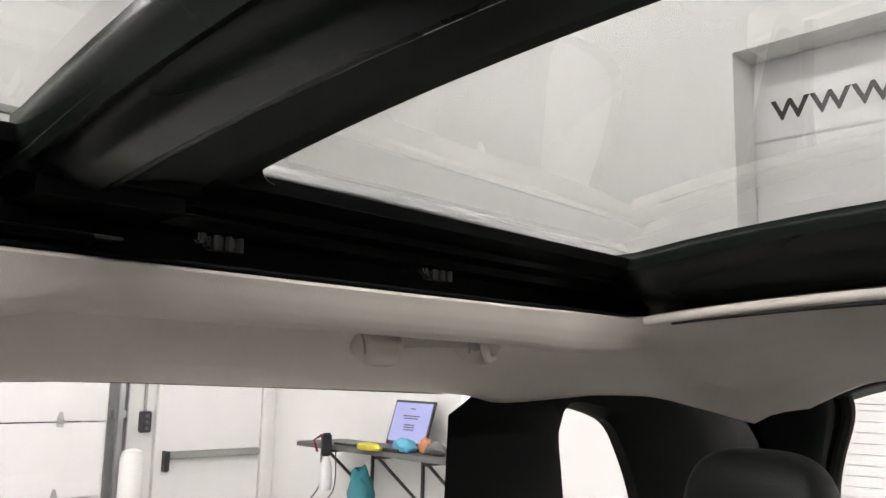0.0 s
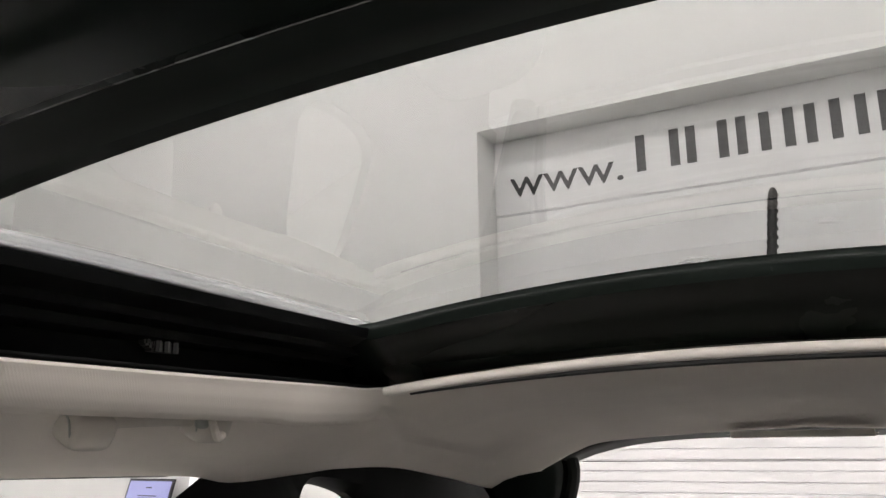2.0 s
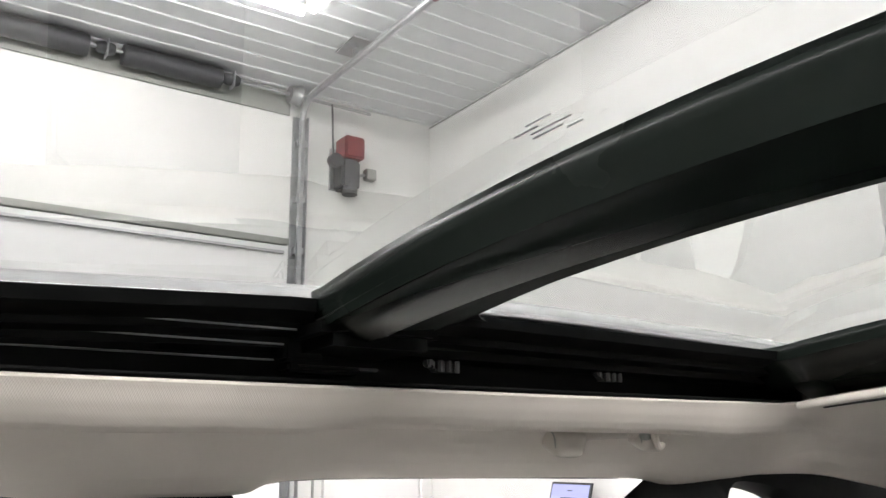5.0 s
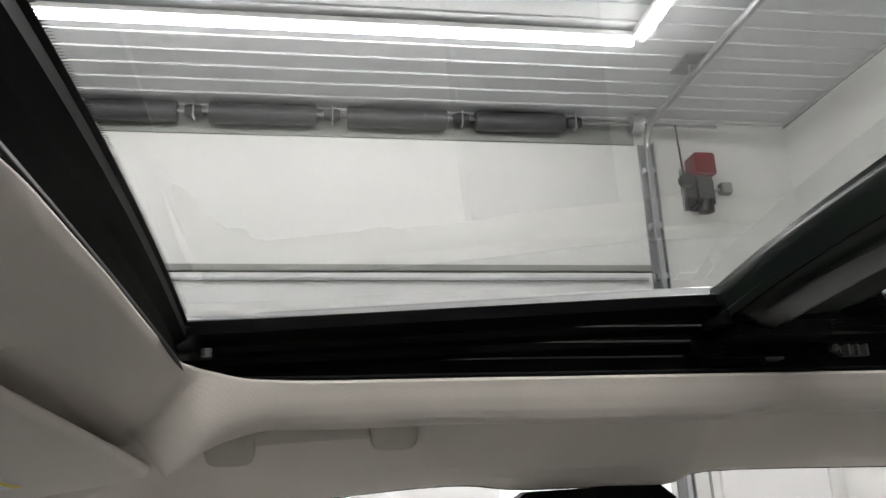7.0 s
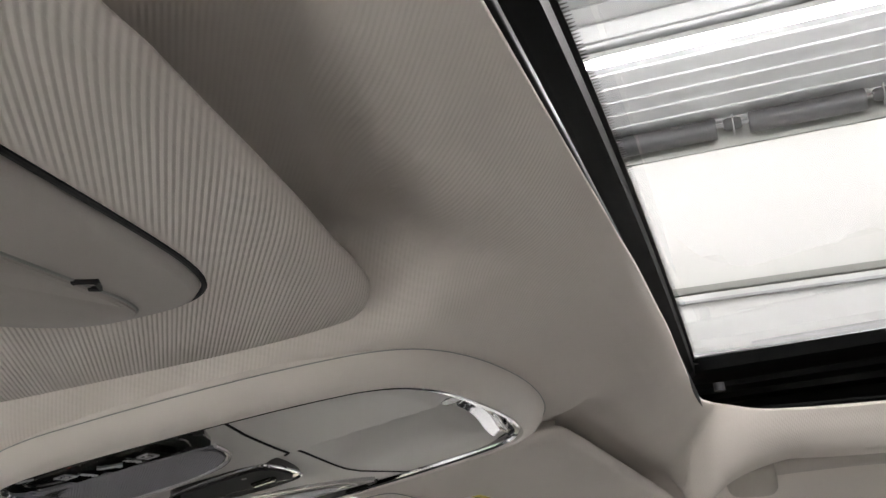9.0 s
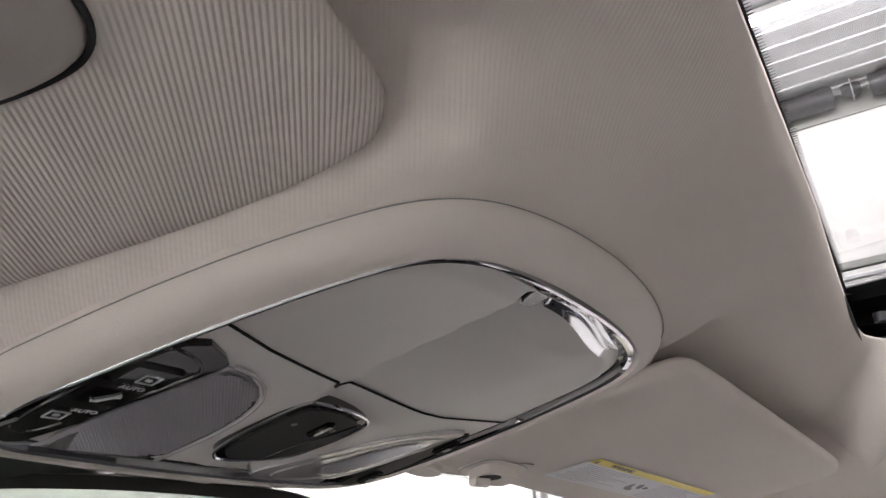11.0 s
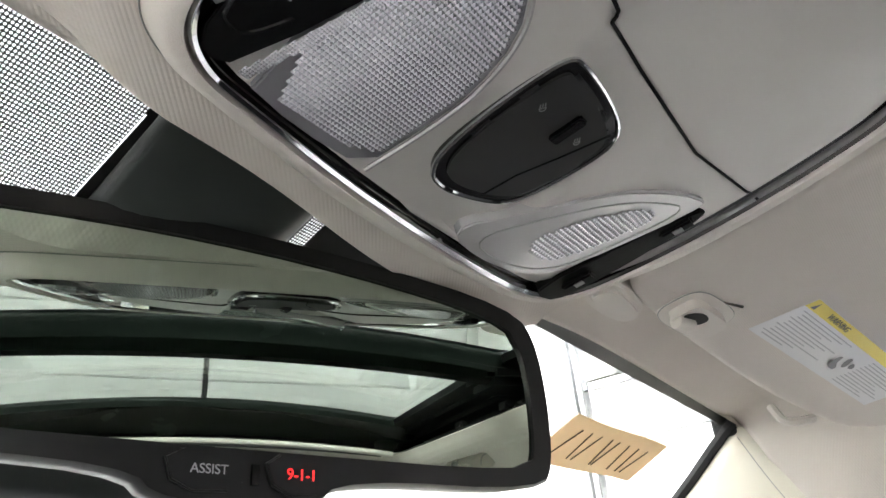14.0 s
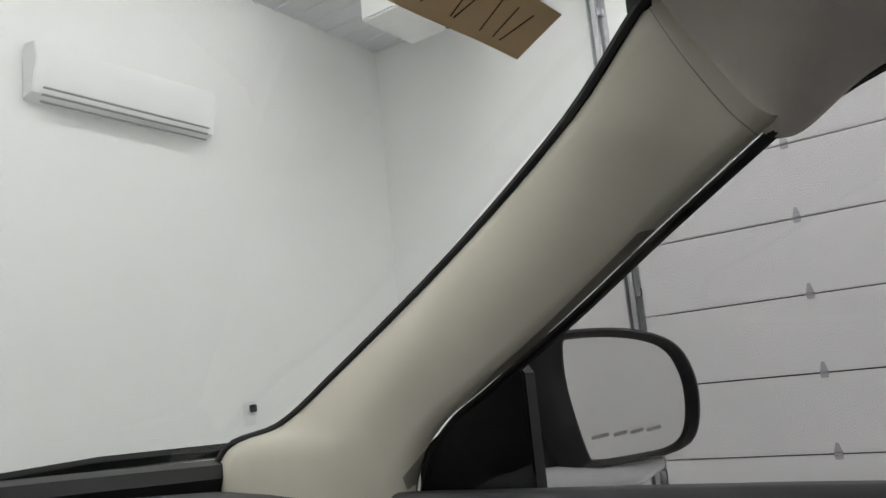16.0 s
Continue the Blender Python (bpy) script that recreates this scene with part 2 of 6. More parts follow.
M["leather"] = material("black_leather", (0.007, 0.0085, 0.0075), rough=0.42, vary=0.15, bump=0.25, bump_scale=500, spec=0.2)
M["dash"] = material("dark_grey_soft_dash", (0.035, 0.035, 0.037), rough=0.6, vary=0.1, bump=0.2, bump_scale=700)
M["red"] = material("red_enamel", (0.17, 0.012, 0.016), rough=0.4, vary=0.08)
M["seal_grey"] = material("grey_vinyl_seal", (0.30, 0.31, 0.29), rough=0.6, vary=0.08)
M["marker"] = material("dark_marker_ink", (0.09, 0.075, 0.06), rough=0.6, vary=0.1)
M["ink"] = material("black_paint_lettering", (0.03, 0.03, 0.032), rough=0.5, vary=0.1)
M["icon"] = material("white_printed_icon", (0.44, 0.44, 0.45), rough=0.5, vary=0.02)
M["faint_icon"] = material("grey_printed_icon", (0.22, 0.22, 0.22), rough=0.5, vary=0.02)
M["card"] = thin_card("brown_cardboard", (0.61, 0.485, 0.32))
M["paper"] = material("white_label_film", (0.74, 0.74, 0.75), rough=0.45, vary=0.02)
M["yellow"] = material("yellow_label_band", (0.74, 0.60, 0.06), rough=0.45, vary=0.03)
M["print"] = material("grey_label_print", (0.42, 0.42, 0.44), rough=0.5, vary=0.05)
M["ink_grey"] = material("grey_pictogram_print", (0.16, 0.16, 0.17), rough=0.5, vary=0.05)
M["dark_print"] = material("black_label_print", (0.05, 0.05, 0.05), rough=0.5, vary=0.05)
M["laptop"] = material("dark_laptop_shell", (0.03, 0.03, 0.035), rough=0.35, vary=0.1)
M["screen"] = glowing("lit_laptop_screen", (0.26, 0.28, 0.50), 0.5)
M["led"] = glowing("led_tube", (1.0, 1.0, 1.0), LED)
M["red_lit"] = glowing("red_lit_digits", (0.8, 0.02, 0.02), 0.4)
M["lens"] = None
M["windscreen"] = glass("windscreen_glass", (0.765, 0.783, 0.77), share=0.4)
M["roof_glass"] = glass("tinted_roof_glass", (0.225, 0.228, 0.225), share=0.48)
M["side_glass"] = glass("side_window_glass", (0.50, 0.495, 0.495), share=0.35)


M["lens"] = material("moulded_lamp_lens", (0.50, 0.50, 0.53), rough=0.13, metal=0.55, vary=0.03, coat=0.8)
M["clear_lens"] = material("smooth_lamp_lens", (0.48, 0.47, 0.47), metal=0.0, rough=0.22, vary=0.05, coat=0.8)


def dotted(name, pitch, hole):
    """Black ceramic print with rows of clear round holes."""
    m = bpy.data.materials.new(name)
    m.use_nodes = True
    nt = m.node_tree
    b = nt.nodes["Principled BSDF"]
    b.inputs["Base Color"].default_value = (0.012, 0.011, 0.011, 1)
    b.inputs["Roughness"].default_value = 0.4
    tc = nt.nodes.new("ShaderNodeTexCoord")
    sc = nt.nodes.new("ShaderNodeVectorMath")
    sc.operation = "MULTIPLY"
    sc.inputs[1].default_value = (1 / pitch, 1 / pitch, 0)
    fr = nt.nodes.new("ShaderNodeVectorMath")
    fr.operation = "FRACTION"
    su = nt.nodes.new("ShaderNodeVectorMath")
    su.operation = "SUBTRACT"
    su.inputs[1].default_value = (0.5, 0.5, 0)
    ln = nt.nodes.new("ShaderNodeVectorMath")
    ln.operation = "LENGTH"
    gt = nt.nodes.new("ShaderNodeMath")
    gt.operation = "GREATER_THAN"
    gt.inputs[1].default_value = hole
    tr = nt.nodes.new("ShaderNodeBsdfTransparent")
    mix = nt.nodes.new("ShaderNodeMixShader")
    nt.links.new(tc.outputs["Object"], sc.inputs[0])
    nt.links.new(sc.outputs[0], fr.inputs[0])
    nt.links.new(fr.outputs[0], su.inputs[0])
    nt.links.new(su.outputs[0], ln.inputs[0])
    nt.links.new(ln.outputs["Value"], gt.inputs[0])
    nt.links.new(gt.outputs[0], mix.inputs[0])
    nt.links.new(tr.outputs[0], mix.inputs[1])
    nt.links.new(b.outputs[0], mix.inputs[2])
    nt.links.new(mix.outputs[0], nt.nodes["Material Output"].inputs[0])
    return m


M["frit"] = dotted("dotted_glass_print", 0.00138, 0.33)


def mirror_material(name, tint):
    m = bpy.data.materials.new(name)
    nt, b = nodes_of(m)
    b.inputs["Base Color"].default_value = (*tint, 1)
    b.inputs["Metallic"].default_value = 1.0
    b.inputs["Roughness"].default_value = 0.01
    return m


M["mirror"] = mirror_material("mirror_glass", (0.53, 0.61, 0.53))
M["mirror_plain"] = mirror_material("clear_mirror_glass", (0.8, 0.8, 0.8))

# ---- the garage ----
XR, YB, YF, XL, ZC = 5.3, -3.8, 4.55, -4.6, 4.22


def slab(name, lo, hi, mat, label, category):
    ob = part(name, span(lo, hi), mat, None, label, smooth=False)
    return tagged(ob, label, category, kind="structure")


def slabs(name, blocks, mat, label, category):
    """Butted blocks that make up one wall round its opening."""
    bm = bmesh.new()
    for lo, hi in blocks:
        span(lo, hi, bm=bm)
    ob = part(name, bm, mat, None, label, smooth=False)
    return tagged(ob, label, category, kind="structure")


slab("floor", (XL, YB - 0.4, -0.1), (XR + 0.3, YF, 0), M["floor"], "grey sealed concrete garage floor", "floor")
DY0, DY1, DZ = -2.45, 2.33, 2.92
slabs("wall_right", [((XR, YB, 0), (XR + 0.25, DY0, ZC)), ((XR, DY1, 0), (XR + 0.25, YF, ZC)), ((XR, DY0, DZ), (XR + 0.25, DY1, ZC))],
      M["white_wall"], "white painted garage wall round a sectional door", "wall")
NX0, NX1, NZ = -2.05, 1.58, 2.97
slabs("wall_back", [((XL, YB - 0.4, 0), (NX0, YB, ZC)), ((NX1, YB - 0.4, 0), (XR + 0.25, YB, ZC)), ((NX0, YB - 0.4, NZ), (NX1, YB, ZC))],
      M["white_wall"], "white painted garage wall with a deep door recess", "wall")
slab("wall_front", (XL, YF, 0), (XR + 0.25, YF + 0.2, ZC), M["white_wall"], "plain white painted garage wall", "wall")
slab("wall_left", (XL - 0.2, YB - 0.4, 0), (XL, YF + 0.2, ZC), M["white_wall"], "plain white painted garage wall", "wall")


def ribbed_ceiling():
    """Profiled sheet: raised ribs along y, one every 0.19 m."""
    prof, x = [], XL
    while x < XR + 0.25:
        prof += [(x, ZC), (x + 0.150, ZC), (x + 0.157, ZC - 0.009), (x + 0.183, ZC - 0.009)]
        x += 0.19
    prof.append((XR + 0.3, ZC))
    ob = part("ceiling", grid([[(px, YB - 0.4, pz) for px, pz in prof], [(px, YF + 0.2, pz) for px, pz in prof]]), M["white_ceiling"], smooth=False)
    solid(ob, 0.01, 1)
    return tagged(ob, "white ribbed sheet metal garage ceiling", "ceiling", kind="structure")


ribbed_ceiling()
slab("trim", (XL, YB, ZC - 0.035), (XR, YB + 0.006, ZC - 0.022), M["seal_grey"], "thin dark joint strip under the ceiling", "trim")


def sectional_door(name, along, fixed, a0, a1, z_top, pitch, inward, label, hinges):
    """Door of stacked panels; along is the axis that it spans, inward the way the room lies."""
    d = thing(name, label, "garage door")
    z1 = z_top
    k = 0
    while z1 > 0.02:
        z0 = max(0.005, z1 - pitch)
        thick = 0.045
        if along == "y":
            lo, hi = (fixed, a0, z0 + 0.004), (fixed + thick, a1, z1 - 0.004)
        else:
            lo, hi = (a0, fixed - thick, z0 + 0.001), (a1, fixed, z1 - 0.001)
        p = part("panel", span(lo, hi, bevel=0.006), M["white_door"], d, smooth=False)
        # thin moulded line across each panel
        if along == "y":
            for s in hinges:
                hb = bmesh.new()
                prism([(-0.02, -0.05), (0.02, -0.05), (0.026, -0.02), (0.008, 0.045), (-0.008, 0.045), (-0.026, -0.02)],
                      axes((fixed - 0.004, s, z0 + 0.02), (0, -1, 0), (0, 0, 1)), 0.004, bm=hb)
                tube([(fixed - 0.012, s - 0.022, z0 + 0.002), (fixed - 0.012, s + 0.022, z0 + 0.002)], 0.008, bm=hb)
                part("hinge", hb, M["steel"], p, smooth=False)
        z1 -= pitch
        k += 1
    return d


right_door = sectional_door("sectional_door", "y", XR - 0.07, DY0 - 0.04, DY1 + 0.04, 2.95, 0.467, -1,
                            "white sectional overhead door with horizontal panel joints", [1.32, 0.1, -1.2, -2.2])
part("top_seal", span((XR - 0.085, DY0 - 0.04, 2.952), (XR - 0.03, DY1 + 0.04, 3.0), bevel=0.004), M["seal_grey"], right_door, "grey seal strip", smooth=False)
part("top_strut", span((XR - 0.1, DY0, 2.88), (XR - 0.072, DY1, 2.90), bevel=0.003), M["steel"], right_door, "galvanised strut", smooth=False)
back_door = sectional_door("sectional_door", "x", YB - 0.2, NX0, NX1, 2.97, 0.405, 1, "white sectional door in a recess with black lettering on it", [])
# lettering on the recessed door: the web prefix, then the trade name as plain bars
sign_plane = axes((1.19, YB - 0.198, 2.725), (-1, 0, 0), (0, 0, 1))
part("sign_prefix", letters("www.", 0.22, sign_plane @ Matrix.Diagonal((1.16, 1, 1, 1)), 0.002), M["ink"], back_door, "black painted sign lettering", smooth=False)


def sign_bars():
    x = 0.83
    for w, strokes in ((0.20, 2), (0.18, 2), (0.25, 3), (0.25, 3), (0.05, 1), (0.20, 1), (0.23, 2), (0.18, 2), (0.20, 1), (0.22, 2)):
        bm = bmesh.new()
        for s in range(strokes):
            c = x - w * ((s + 0.5) / strokes if strokes == 1 else s / (strokes - 1) * 0.8 + 0.1)
            span((c - 0.022, YB - 0.2, 2.685), (c + 0.022, YB - 0.197, 2.865), bm=bm)
        part("sign_bar", bm, M["ink"], back_door, "black painted sign bars", smooth=False)
        x -= w + 0.038


sign_bars()


def door_hardware():
    """High-lift tracks, spring shaft and drums of the wide door."""
    for y, name in ((DY0 - 0.12, "door_track"), (DY1 + 0.1, "door_track")):
        t = thing(name, "galvanised steel vertical door track on brackets", "door track", "tracks of the wide door", at=(XR - 0.1, y, 0))
        part("rail", span((XR - 0.1, y - 0.018, 0.02), (XR - 0.062, y + 0.018, 4.02), bevel=0.004), M["steel"], t, smooth=False)
        part("angle", span((XR - 0.062, y - 0.06 * (1 if y < 0 else -1) - 0.004, 0.02), (XR - 0.002, y - 0.06 * (1 if y < 0 else -1) + 0.004, 4.0)), M["steel"], t, smooth=False)
        part("web", span((XR - 0.012, y - 0.06, 0.02), (XR - 0.004, y + 0.05, 4.0)), M["steel"], t, smooth=False)
        for z in (0.5, 1.1, 1.7, 2.3, 2.9, 3.3, 3.75):
            part("bracket", span((XR - 0.066, y - 0.05, z), (XR - 0.004, y + 0.03, z + 0.05), bevel=0.003), M["steel"], t, smooth=False)
        path = [(XR - 0.08, y, 3.95)] + [(XR - 0.08 - 0.16 * (1 - math.cos(a)), y, 3.95 + 0.16 * math.sin(a)) for a in np.linspace(0.2, math.pi / 2, 7)]
        path.append((XR - 1.9, y, 4.11))
        part("horizontal_rail", tube(path, 0.026, 8), M["steel"], t)
        part("bumper", tube([(XR - 1.9, y, 4.11), (XR - 1.95, y, 4.11)], 0.035, 12), M["red"], t, "red end bumper")
        part("hanger", span((XR - 0.95, y - 0.02, 4.13), (XR - 0.91, y + 0.02, ZC - 0.02)), M["steel"], t, smooth=False)
        part("hanger_foot", span((XR - 1.08, y - 0.1, ZC - 0.034), (XR - 0.8, y + 0.1, ZC - 0.023)), M["steel"], t, smooth=False)
    s = thing("spring_shaft", "torsion springs on a steel shaft above the door", "door springs", at=(XR - 0.1, 0, 4.12))
    # The shadow band behind the springs is put in as a grey strip.
    part("header_shade_band", span((XR - 0.02, DY0 - 0.04, 4.0), (XR - 0.002, DY1 + 0.1, 4.19)), M["seal_grey"], s, "grey band for the shade behind the springs", smooth=False)
    part("shaft", tube([(XR - 0.11, -3.15, 4.13), (XR - 0.11, 2.6, 4.13)], 0.013, 10), M["steel"], s)
    for y in (1.82, 0.84, -0.14, -1.1, -1.98):
        pl = part("bearing_plate", prism([(-0.05, -0.07), (0.05, -0.07), (0.05, 0.05), (-0.05, 0.05)], axes((XR - 0.12, y, 4.13), (1, 0, 0), (0, 0, 1)), 0.008, 0.002), M["steel"], s, smooth=False)
        part("cone", tube([(XR - 0.11, y - 0.06, 4.13), (XR - 0.11, y - 0.03, 4.13), (XR - 0.11, y + 0.03, 4.13), (XR - 0.11, y + 0.06, 4.13)], [0.035, 0.046, 0.046, 0.035], 14), M["springs"], s)
    for y0, y1 in ((1.71, 0.95), (0.73, -0.03), (-0.25, -0.99), (-1.21, -1.90)):
        coil = []
        n = 46
        for k in range(n + 1):
            coil.append((XR - 0.11, y0 + (y1 - y0) * k / n, 4.115))
        part("spring", tube(coil, [0.072 + 0.005 * (k % 2) for k in range(n + 1)], 16), M["springs"], s, "dark coiled torsion spring")
    part("drum", tube([(XR - 0.11, -2.44, 4.13), (XR - 0.11, -2.50, 4.13), (XR - 0.11, -2.52, 4.13)], [0.07, 0.07, 0.085], 18), M["steel"], s)


door_hardware()


def door_operator():
    o = thing("door_operator", "red and black jackshaft motor beside the door track", "door opener", at=(XR - 0.1, -2.9, 3.6))
    part("cover", span((XR - 0.21, -3.05, 3.69), (XR - 0.03, -2.88, 3.87), bevel=0.012), M["red"], o, "red motor cover")
    part("gearbox", span((XR - 0.2, -3.02, 3.44), (XR - 0.03, -2.86, 3.68), bevel=0.02), M["springs"], o, "black cast gearbox")
    part("chain_wheel", tube([(XR - 0.22, -2.8, 3.64), (XR - 0.16, -2.8, 3.64)], 0.055, 18), M["springs"], o)
    part("motor_body", tube([(XR - 0.15, -2.95, 3.40), (XR - 0.15, -2.95, 3.50)], 0.06, 16), M["springs"], o)
    part("mount_plate", span((XR - 0.03, -2.98, 3.46), (XR - 0.004, -2.84, 3.8)), M["steel"], o, smooth=False)
    part("junction_box", span((XR - 0.1, -3.22, 3.58), (XR - 0.03, -3.13, 3.67), bevel=0.006), M["seal_grey"], o, "grey junction box")
    part("conduit", tube([(XR - 0.06, -3.13, 3.62), (XR - 0.06, -3.06, 3.60)], 0.012, 8), M["steel"], o)
    part("drive_chain", tube([(XR - 0.16, -2.8, 3.6), (XR - 0.14, -2.79, 4.12)], 0.008, 6), M["springs"], o)


door_operator()


def man_door():
    d = thing("man_door", "white steel exit door with a panic bar", "door", kind="structure", at=(XR, -3.25, 0))
    part("leaf", span((XR - 0.03, -3.66, 0.01), (XR - 0.004, -2.9, 2.03), bevel=0.003), M["white_door"], d, smooth=False)
    fr = bmesh.new()
    for lo, hi in (((XR - 0.05, -3.72, 0), (XR - 0.001, -3.665, 2.08)), ((XR - 0.05, -2.895, 0), (XR - 0.001, -2.84, 2.08)), ((XR - 0.05, -3.665, 2.035), (XR - 0.001, -2.895, 2.08))):
        span(lo, hi, bevel=0.004, bm=fr)
    part("door_frame", fr, M["white_wall"], d, smooth=False)
    bar = part("panic_bar", span((XR - 0.10, -3.63, 0.82), (XR - 0.045, -2.93, 0.87), bevel=0.008), M["seal_grey"], d, "grey push bar")
    part("bar_end", span((XR - 0.10, -2.93, 0.74), (XR - 0.03, -2.895, 0.875), bevel=0.006), M["laptop"], bar, "black bar end")


man_door()
sw = thing("wall_switch", "black push-button station with conduit on the wall", "switch", at=(XR, -2.76, 1.05))
part("switch_body", span((XR - 0.06, -2.80, 1.0), (XR - 0.002, -2.73, 1.14), bevel=0.006), M["laptop"], sw)
for zz in (1.03, 1.07, 1.11):
    part("button", tube([(XR - 0.068, -2.765, zz), (XR - 0.06, -2.765, zz)], 0.012, 12), M["grey_clip"], sw)
part("conduit", tube([(XR - 0.02, -2.765, 1.14), (XR - 0.02, -2.765, 2.4)], 0.011, 8), M["seal_grey"], sw)
post = thing("guard_post", "white painted steel guard post beside the door", "bollard", at=(XR - 0.2, -2.62, 0))
part("post", tube([(XR - 0.2, -2.62, 0), (XR - 0.2, -2.62, 0.86), (XR - 0.2, -2.62, 0.90), (XR - 0.2, -2.62, 0.915)], [0.075, 0.075, 0.06, 0.02], 20), M["white_wall"], post)

# LED tubes under the ceiling; the left and front ones are unseen additions
for i, (a, b) in enumerate((((4.06, -2.02), (4.06, 2.56)), ((4.0, -2.06), (-3.0, -2.06)), ((-3.06, -2.02), (-3.06, 2.56)), ((4.0, 2.6), (-3.0, 2.6)))):
    L = thing("led_tube", "bright white LED batten under the ceiling", "ceiling light", "LED battens", at=((a[0] + b[0]) / 2, (a[1] + b[1]) / 2, ZC - 0.05))
    d = Vector((b[0] - a[0], b[1] - a[1], 0)).normalized()
    part("tube", tube([(*a, ZC - 0.075), (*b, ZC - 0.075)], 0.022, 10), M["led"], L, "glowing diffuser")
    s = Vector((-d.y, d.x, 0)) * 0.02
    bm = bmesh.new()
    prism([(0, -0.055), ((Vector(b) - Vector(a)).length, -0.055), ((Vector(b) - Vector(a)).length, 0.055), (0, 0.055)], axes((*a, ZC - 0.022), d, s), -0.035, bm=bm)
    part("housing", bm, M["white_door"], L, smooth=False)

# shelf with the laptop on the back wall
sh = thing("wall_shelf", "dark folding wall shelf on steel brackets", "shelf", at=(3.7, YB + 0.2, 0.98))
part("board", span((2.75, YB + 0.01, 0.955), (4.42, YB + 0.40, 0.985), bevel=0.004), M["grey_clip"], sh, "dark grey board", smooth=False)
for x in (4.1, 3.62, 3.2):
    bm = bmesh.new()
    tube([(x, YB + 0.02, 0.95), (x, YB + 0.02, 0.62)], 0.012, 8, bm=bm)
    tube([(x, YB + 0.02, 0.64), (x, YB + 0.38, 0.945)], 0.010, 8, bm=bm)
    tube([(x, YB + 0.02, 0.945), (x, YB + 0.40, 0.945)], 0.010, 8, bm=bm)
    part("bracket", bm, M["springs"], sh, "dark steel bracket")


def laptop():
    o = thing("laptop", "open dark laptop with a lit bluish screen", "laptop", at=(3.55, YB + 0.25, 0.985))
    part("base", span((3.44, YB + 0.16, 0.986), (3.84, YB + 0.39, 1.006), bevel=0.005), M["laptop"], o)
    m = axes((3.64, YB + 0.16, 1.005), (-1, 0.08, 0), (0, -0.30, 1))
    lid = part("lid", prism([(-0.195, 0), (0.195, 0), (0.195, 0.275), (-0.195, 0.275)], m, -0.012, 0.003), M["laptop"], o, smooth=False)
    part("screen", prism([(-0.180, 0.02), (0.180, 0.02), (0.180, 0.260), (-0.180, 0.260)], m @ Matrix.Translation((0, 0, 0.0015)), -0.001), M["screen"], lid, "lit screen", smooth=False)
    bm = bmesh.new()
    for k, (w, z) in enumerate(((0.05, 0.22), (0.16, 0.175), (0.14, 0.16), (0.10, 0.12), (0.10, 0.105), (0.10, 0.09))):
        prism([(-w / 2, z), (w / 2, z), (w / 2, z + 0.006), (-w / 2, z + 0.006)], m @ Matrix.Translation((0, 0, 0.003)), -0.001, bm=bm)
    part("screen_lines", bm, M["laptop"], lid, "dark unreadable lines", smooth=False)


laptop()


def blob(name, label, category, center, size, mat, seed, group=""):
    """A soft heap: a subdivided ball pushed about by noise, flattened on its support."""
    bm = bmesh.new()
    bmesh.ops.create_icosphere(bm, subdivisions=3, radius=1)
    for v in bm.verts:
        k = 1 + 0.35 * noise.noise(v.co * 1.7 + Vector((seed, 0, 0)))
        v.co = Vector((v.co.x * size[0] * k, v.co.y * size[1] * k, max(-0.55, v.co.z) * size[2] * k))
    lowest = min(v.co.z for v in bm.verts)
    bmesh.ops.translate(bm, vec=Vector(center) - Vector((0, 0, lowest)), verts=bm.verts)
    ob = part(name, bm, mat)
    return tagged(ob, label, category, group)


M["teal"] = material("teal_cloth", (0.03, 0.20, 0.24), rough=0.9, vary=0.2, grain=40)
M["blue"] = material("blue_film", (0.08, 0.35, 0.52), rough=0.4, vary=0.2, grain=40)
M["yellow_cloth"] = material("yellow_cloth", (0.62, 0.55, 0.08), rough=0.9, vary=0.15, grain=40)
M["orange"] = material("orange_pack", (0.5, 0.2, 0.1), rough=0.6, vary=0.2, grain=40)
blob("cloth", "crumpled yellow cloth lying on the shelf", "cloth", (3.66, YB + 0.42, 0.985), (0.10, 0.05, 0.028), M["yellow_cloth"], 2)
blob("rag", "crumpled blue rag lying on the shelf", "cloth", (3.45, YB + 0.33, 0.985), (0.075, 0.06, 0.05), M["blue"], 5)
blob("packet", "small orange packet on the shelf", "packet", (3.33, YB + 0.28, 0.985), (0.035, 0.04, 0.055), M["orange"], 7)
blob("packet", "small dark packet on the shelf", "packet", (3.22, YB + 0.3, 0.985), (0.06, 0.05, 0.05), M["grey_clip"], 9)
tape = thing("tape_roll", "cream roll of tape standing on the shelf", "tape", at=(2.95, YB + 0.15, 0.985))
part("roll", tube([(2.95, YB + 0.15, 0.986), (2.95, YB + 0.15, 1.09)], 0.06, 20), M["paper"], tape)
mouse = thing("keyboard", "low dark keyboard lying on the shelf", "keyboard", at=(3.95, YB + 0.3, 0.985))
part("base", span((3.83, YB + 0.22, 0.986), (4.08, YB + 0.36, 1.0), bevel=0.004), M["laptop"], mouse)
bottle = thing("spray_bottle", "clear spray bottle hanging under the shelf", "bottle", at=(4.05, YB + 0.43, 0.8))
part("body", tube([(4.05, YB + 0.43, 0.72), (4.05, YB + 0.43, 0.735), (4.05, YB + 0.43, 0.86), (4.05, YB + 0.43, 0.92)], [0.035, 0.04, 0.04, 0.018], 16), M["paper"], bottle)
head = part("spray_head", span((4.03, YB + 0.40, 0.92), (4.07, YB + 0.47, 1.06), bevel=0.012), M["laptop"], bottle, "black spray head")
